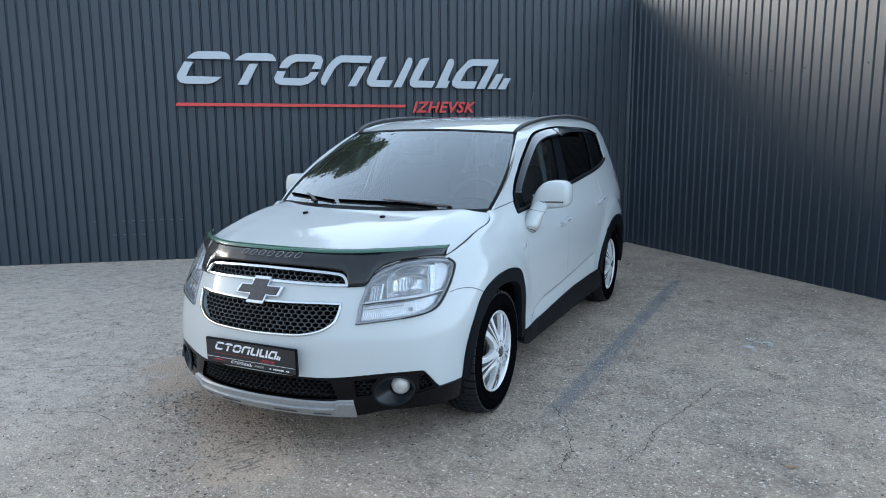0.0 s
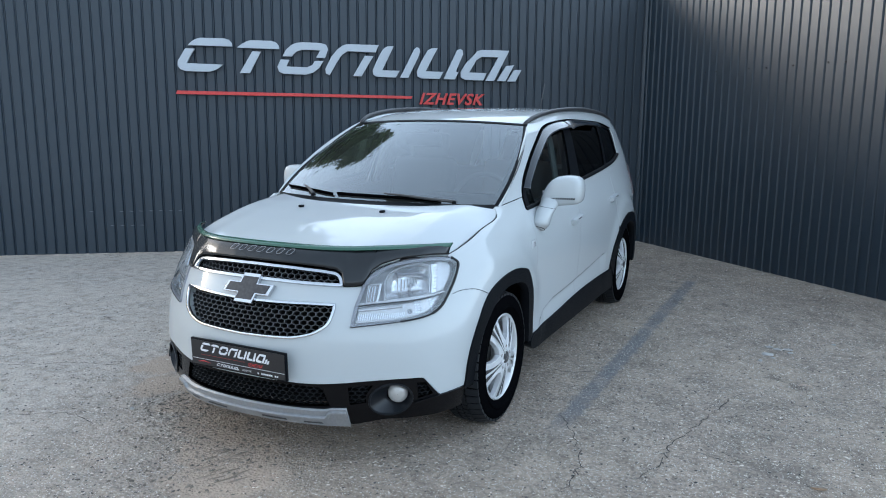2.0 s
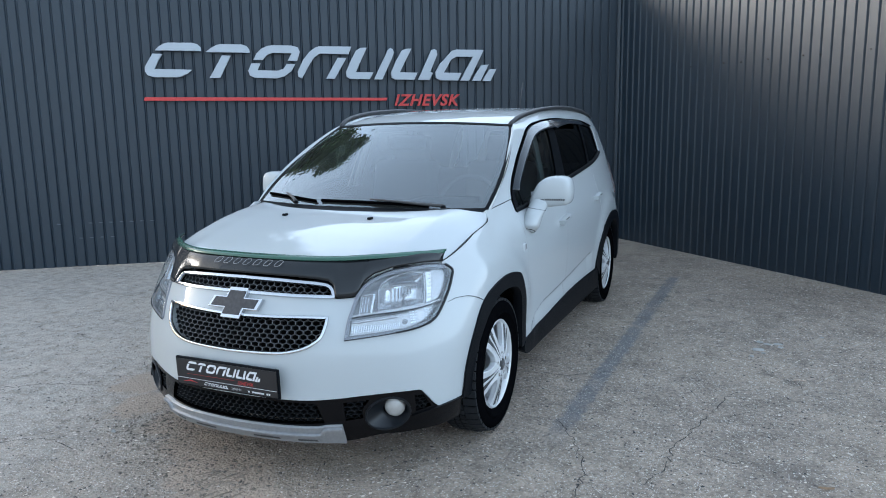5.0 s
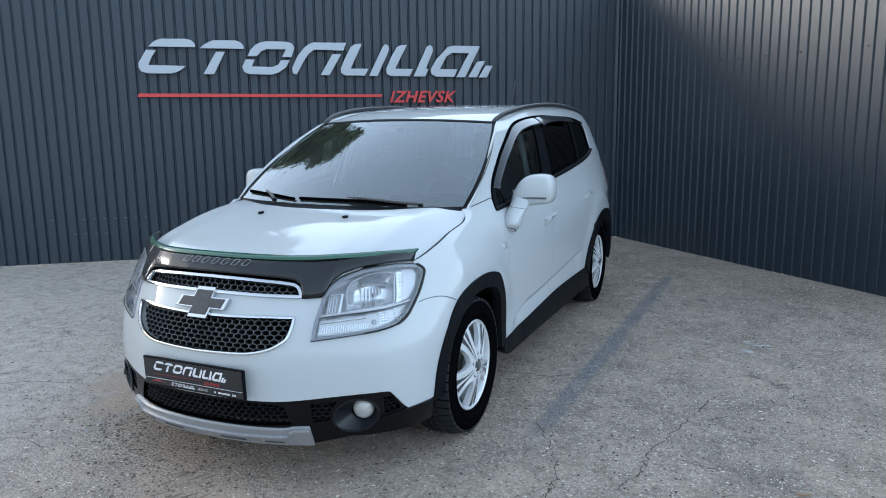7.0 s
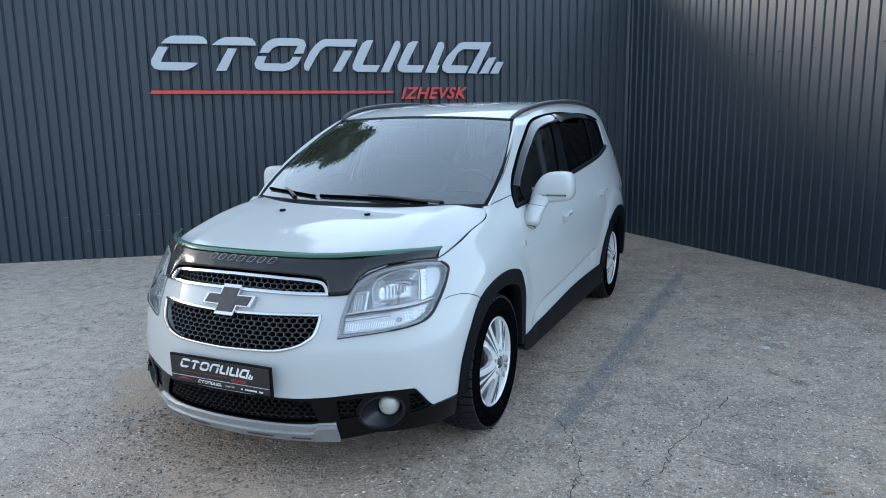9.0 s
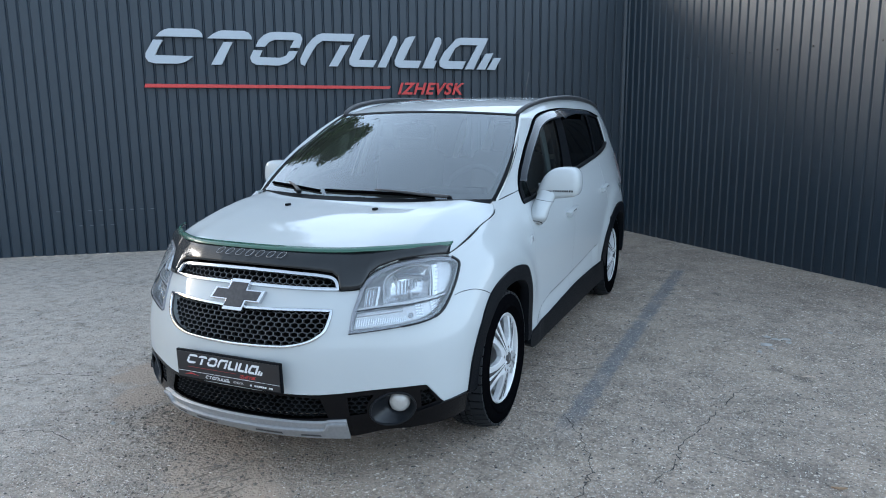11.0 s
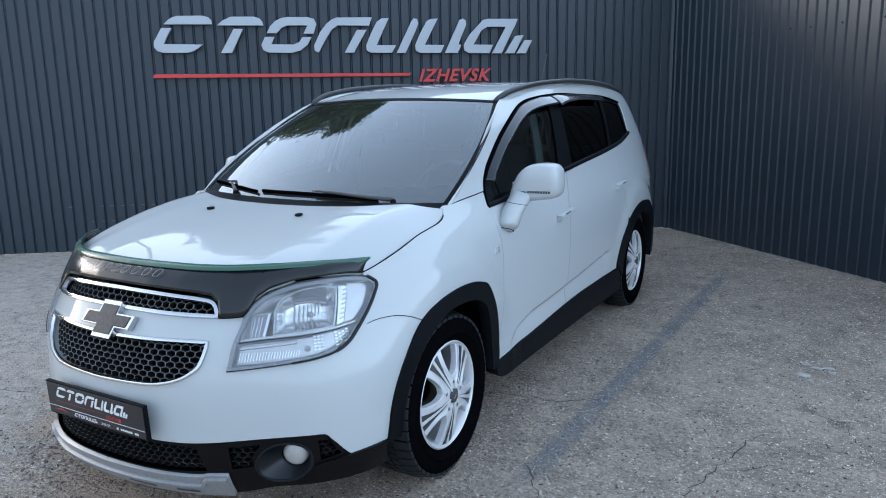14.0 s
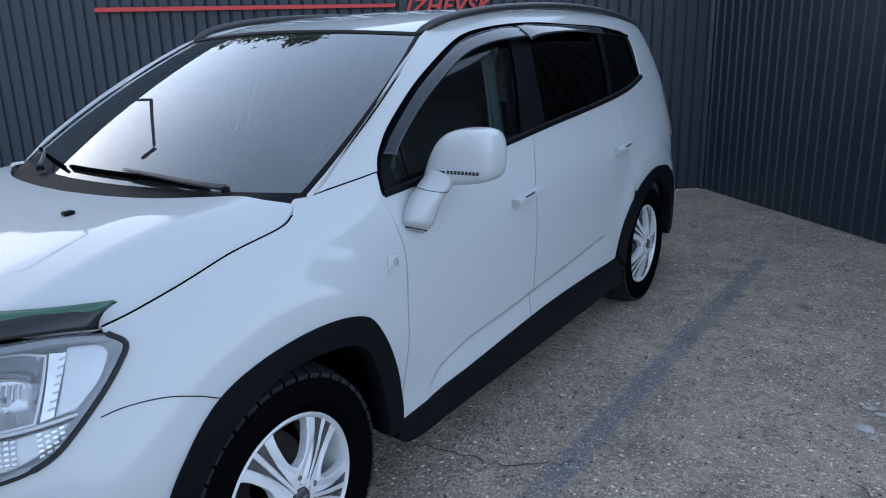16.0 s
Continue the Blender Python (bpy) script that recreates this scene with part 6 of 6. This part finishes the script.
# ---- yard details ----
def crack(name, pts, width, seed, parent=None):
    """A ragged open crack in the asphalt, as a thin dark ribbon."""
    rnd = random.Random(seed)
    p = spline(pts, .035)
    p = p + np.array([(rnd.uniform(-.014, .014), rnd.uniform(-.014, .014)) for _ in p])
    t = np.gradient(p, axis=0)
    t /= np.linalg.norm(t, axis=1)[:, None]
    n = np.stack([-t[:, 1], t[:, 0]], 1)
    verts, faces = [], []
    for i, q in enumerate(p):
        w = .68 * width * rnd.uniform(.3, 1.0) * min(1, i / 3 + .15, (len(p) - 1 - i) / 3 + .15)
        verts += [(*(q + n[i] * w), .0035), (*(q - n[i] * w), .0035)]
    for i in range(len(p) - 1):
        faces.append((2 * i, 2 * i + 2, 2 * i + 3, 2 * i + 1))
    ob = mesh_ob(name, verts, faces, CRACK, smooth=False)
    return tagged(ob, "thin ragged crack in the asphalt", "crack", "cracks in the asphalt", "structure")


CRACKS = [([(1.10, .20), (1.127, .175), (1.258, -.058), (1.348, -.274), (1.373, -.459), (1.35, -.62)], .004),
          ([(1.60, -.35), (1.678, -.123), (1.687, .061), (1.737, .28), (1.838, .636), (1.90, .87), (1.967, .92)], .0045),
          ([(-2.6, -.88), (-2.262, -.682), (-2.026, -.54), (-1.731, -.358), (-1.5, -.30)], .006),
          ([(.60, .80), (.793, .835), (.964, .851), (1.105, .923), (1.228, 1.042)], .0045),
          ([(1.995, 1.417), (2.136, 1.24), (2.232, 1.193), (2.295, .989), (2.42, .80), (2.50, .755), (2.56, .63), (2.66, .50)], .0032),
          ([(1.768, .518), (1.83, .51), (1.893, .548), (1.968, .605), (2.03, .673)], .003),
          ([(1.687, .061), (1.80, .05), (1.92, .02), (2.1, .06)], .003),
          ([(1.20, 2.62), (1.35, 2.50), (1.47, 2.46)], .004),
          ([(-1.4, -1.1), (-1.15, -.95), (-.9, -.98)], .004)]
for i, (pts, w) in enumerate(CRACKS):
    crack("crack", pts, w, i)


def pebbles(name, count, seed, box, lo, hi, mat, label):
    """Loose stone chips, each a rough little lump, in one mesh."""
    rnd = random.Random(seed)
    verts, faces = [], []
    base = [(1, 0, 0), (-1, 0, 0), (0, 1, 0), (0, -1, 0), (0, 0, 1), (0, 0, -.4)]
    tri = [(0, 2, 4), (2, 1, 4), (1, 3, 4), (3, 0, 4), (2, 0, 5), (1, 2, 5), (3, 1, 5), (0, 3, 5)]
    for _ in range(count):
        x, y = rnd.uniform(box[0], box[1]), rnd.uniform(box[2], box[3])
        if name == "crumbs":
            px, py, r = rnd.choice(SAND[2:])
            x, y = rnd.gauss(px - .10, r * .9), rnd.gauss(py - .02, r * .9)
        if (CORNER[1] + (x - CORNER[0]) * (.737 if x < CORNER[0] else -.866)) < y + .05:
            continue
        s = lo + (hi - lo) * rnd.random() ** 2.6
        streak = abs(x - 1.155 - .029 * y) < .05 and -.1 < y < 3.85
        sand = name != "crumbs" and min(math.hypot(x - px, y - py) / r for px, py, r in SAND) < 1
        if (streak or sand) and rnd.random() < .78:
            continue
        a, k = rnd.uniform(0, 6.28), len(verts)
        ca, sa = math.cos(a), math.sin(a)
        for bx, by, bz in base:
            jx, jy, jz = (rnd.uniform(.65, 1.2) * q for q in (bx, by, bz))
            jx, jy = jx * s * 1.25, jy * s * .8
            verts.append((x + jx * ca - jy * sa, y + jx * sa + jy * ca, .001 + jz * s * .45 + s * .1))
        faces += [(k + p, k + q, k + r) for p, q, r in tri]
    ob = mesh_ob(name, verts, faces, mat, smooth=False)
    return tagged(ob, label, "gravel", kind="stuff")


def chip_material(name, a, b):
    m = material(name, a, .8)
    n, l = m.node_tree.nodes, m.node_tree.links
    geo, mix = n.new("ShaderNodeNewGeometry"), n.new("ShaderNodeMix")
    mix.data_type = "RGBA"
    mix.inputs["A"].default_value, mix.inputs["B"].default_value = (*a, 1), (*b, 1)
    skew = n.new("ShaderNodeMath")
    skew.operation = "POWER"
    skew.inputs[1].default_value = 1.25
    l.new(geo.outputs["Random Per Island"], skew.inputs[0])
    l.new(skew.outputs["Value"], mix.inputs["Factor"])
    l.new(mix.outputs["Result"], n["Principled BSDF"].inputs["Base Color"])
    return m


pebbles("gravel", 70000, 5, (-3.2, 4.2, -2.6, 5.6), .0024, .0096, chip_material("pale_chips", (.34, .288, .238), (.78, .705, .615)), "pale stone chips scattered over the asphalt")
pebbles("crumbs", 1100, 8, (-2.2, 1.6, -2.3, -.35), .004, .014, chip_material("asphalt_crumbs", (.10, .085, .07), (.30, .25, .20)), "brown and grey crumbs lying before the car")
pebbles("grit", 24000, 6, (-3.2, 4.2, -2.6, 5.6), .0025, .009, chip_material("dark_chips", (.05, .05, .05), (.13, .11, .10)), "dark grit scattered over the asphalt")


# tyre print: short low ridges pressed up in the sand
verts, faces = [], []
rnd = random.Random(12)
for i in range(16):
    row, col = divmod(i, 4)
    x0, y0 = -.16 + col * .055 + row * .040 + rnd.uniform(-.012, .012), -.93 - row * .070 + col * .012 + rnd.uniform(-.012, .012)
    long, a, k = rnd.uniform(.035, .070), radians(62 + rnd.uniform(-14, 14)), len(verts)
    for f in np.linspace(-1, 1, 7):
        wide, up = .005 * (1 - .7 * f * f), .004 * (1 - f * f)
        for e, h in ((-1, 0), (-.3, 1), (.3, 1), (1, 0)):
            verts.append((x0 + f * long * math.cos(a) - e * wide * math.sin(a), y0 + f * long * math.sin(a) + e * wide * math.cos(a), .0005 + h * up))
    faces += [(k + j * 4 + i2, k + j * 4 + i2 + 1, k + j * 4 + i2 + 5, k + j * 4 + i2 + 4) for j in range(6) for i2 in range(3)]
# ridge colour darkened to offset the sky's light on the slopes
tagged(mesh_ob("sand_ridges", verts, faces, chip_material("darkened_sand", (.20, .155, .115), (.30, .235, .18)), fix=True), "low ridges of a tyre print in brown sand", "sand", kind="stuff")


def stone(x, y, size, seed, label="pale flat stone lying on the asphalt"):
    rnd = random.Random(seed)
    bm = bmesh.new()
    bmesh.ops.create_icosphere(bm, subdivisions=2, radius=1)
    for v in bm.verts:
        k = 1 + .35 * noise.noise((v.co.x * 1.3 + seed, v.co.y * 1.3, v.co.z * 1.3))
        v.co = (x + v.co.x * size[0] * k, y + v.co.y * size[1] * k, max(.0, .004 + v.co.z * size[2] * k))
    return tagged(part("stone", bm, STONE, None), label, "stone", "stones on the asphalt")


for i, (x, y, sz) in enumerate([(2.025, 1.765, (.038, .024, .010)), (2.08, 1.912, (.026, .014, .008)), (2.145, 1.935, (.030, .013, .007)), (2.03, 1.944, (.024, .012, .007)), (1.99, 1.605, (.014, .010, .008)), (2.16, 1.866, (.018, .010, .007)),
                                (2.06, 1.70, (.014, .009, .006)), (2.42, 2.2, (.014, .010, .007)), (-.9, -.75, (.014, .010, .008)), (.2, -1.5, (.012, .009, .007))]):
    stone(x, y, sz, i + 1)
TWIG = material("dry_brown_twig", (.58, .46, .38), .8, grain=(90, .5, (.30, .20, .14)))
tw = tube("twig", [(2.215, 1.215, .007), (2.245, 1.23, .010), (2.285, 1.235, .007)], .004, TWIG, None, sides=7)
tagged(tw, "short dry brown twig on the asphalt", "twig")

leaf = bmesh.new()
rows = [leaf.verts.new((2.304 + a * .030, -.094 + b * .010 * (1 - a * a) + a * .006, .004 + .006 * b * b + .005 * a * a)) for a in (-1, -.5, 0, .5, 1) for b in (-1, 0, 1)]
for i in range(4):
    for j in range(2):
        leaf.faces.new((rows[i * 3 + j], rows[i * 3 + j + 1], rows[i * 3 + j + 4], rows[i * 3 + j + 3]))
bmesh.ops.solidify(leaf, geom=leaf.faces[:], thickness=.0012)
tagged(part("leaf", leaf, material("dry_tan_leaf", (.50, .36, .24), .8, grain=(120, .5, (.36, .24, .15))), None), "curled dry tan leaf on the asphalt", "leaf")

# thin pale plates laid on the sign fence for its small dents, in two rows
notch = material("pale_dent", (.12, .14, .155), .4, .3)
first_groove = .02
def groove(u):
    return first_groove + .1034 * round((u - first_groove) / .1034)
for row, us in ((.472, (6.355, 6.04, 5.937, 5.835, 5.738, 5.634, 5.53, 5.425)), (.315, (6.14, 6.04, 5.94, 5.835))):
    for u in us:
        g = groove(u) + .045
        bm = slab([(g - .020, row), (g + .018, row + .002), (g + .018, row + .010), (g - .018, row + .007)], .003, lambda a, b, c: LEFT(a, b, c + .0005))
        ob = part("dent", bm, notch, wall_left)
# screw heads in rows along the right fence
screw = material("dark_screw_head", (.02, .022, .025), .4, .5)
for i in range(13):
    for z in (2.02,):
        u = .35 + i * .31 + .08 * math.sin(i * 3.7)
        bm = bmesh.new()
        bmesh.ops.create_cone(bm, cap_ends=True, segments=8, radius1=.009, radius2=.006, depth=.008)
        for v in bm.verts:
            v.co = RIGHT(u + v.co.x, z + v.co.y + .004 * math.sin(i * 2.1), .003 + v.co.z)
        part("screw", bm, screw, wall_right)

# ---- beyond the fence: what the glass and paint mirror, shaped to fit the camera's view ----
STEEL = material("dark_painted_steel", (.03, .032, .035), .45, .4, grain=(20, .4, (.05, .05, .05)))
lamp = empty("flood_lamp", "dark flood lamp on a leaning pole above the fence", "lamp")
tube("bracket", [LEFT(6.36, 2.6, -.06), LEFT(6.36, 2.95, -.06), LEFT(6.37, 3.48, 0)], .026, STEEL, lamp, sides=8)
tube("pole", [LEFT(6.37, 3.48, 0), LEFT(6.8, 4.15, 0), LEFT(7.2, 4.8, 0), LEFT(7.60, 5.45, 0)], .026, STEEL, lamp, sides=8)
part("lamp_head", box_bm((.26, .10, .16), LEFT(7.78, 5.56, .04), .02, turn=pose(0, 0, 0, 35, 0, 40)), STEEL, lamp)

BARK = material("grey_bark", (.16, .14, .12), .9, grain=(20, .5, (.09, .08, .07)), bump=(25, .6, .02))
LEAF = chip_material("green_leaves", (.035, .075, .022), (.080, .125, .040))


def tree(x, y, tall, spread, seed, leaves, label):
    """A tree with a tapered trunk, limbs and drooping leafy twigs."""
    rnd = random.Random(seed)
    root = empty("tree", label, "tree", "trees behind the fence")
    tube("trunk", [(x, y, 0), (x + .1, y, tall * .4), (x - .05, y + .1, tall * .75), (x, y, tall * .97)], .2, BARK, root, radii=[.24, .17, .09, .02])
    lv, lf = [], []
    for i in range(26):
        z0 = tall * (.30 + .66 * i / 26)
        a = i * 2.4 + rnd.uniform(-.4, .4)
        reach = spread * (1.05 - .5 * (i / 26)) * rnd.uniform(.7, 1.1)
        tip = (x + reach * math.cos(a), y + reach * math.sin(a), z0 + reach * rnd.uniform(.0, .35))
        mid = (x + .5 * reach * math.cos(a), y + .5 * reach * math.sin(a), z0 + reach * .30)
        tube("limb", [(x, y, z0), mid, tip], .05, BARK, root, sides=6, radii=[.06, .035, .01])
        for _ in range(leaves // 26):
            f = rnd.uniform(.25, 1.08)
            c = np.array((x, y, z0)) * (1 - f) + np.array(tip) * f + (0, 0, reach * .22 * math.sin(min(f, 1) * math.pi))
            c = c + np.array((rnd.gauss(0, .22), rnd.gauss(0, .22), rnd.gauss(-.25, .30)))
            s = rnd.uniform(.06, .16)
            u = np.array((rnd.gauss(0, 1), rnd.gauss(0, 1), rnd.gauss(-.8, .6)))
            u /= np.linalg.norm(u)
            w = np.cross(u, (rnd.gauss(0, 1), rnd.gauss(0, 1), rnd.gauss(0, 1)))
            w /= np.linalg.norm(w) + 1e-9
            k = len(lv)
            lv += [c - u * s, c + w * s * .45, c + u * s * 1.2, c - w * s * .45]
            lf.append((k, k + 1, k + 2, k + 3))
    ob = mesh_ob("crown", lv, lf, LEAF, root, smooth=False)
    return root


tree(-8.4, 7.4, 10.8, 1.6, 3, 28000, "tall leafy tree standing behind the fence")
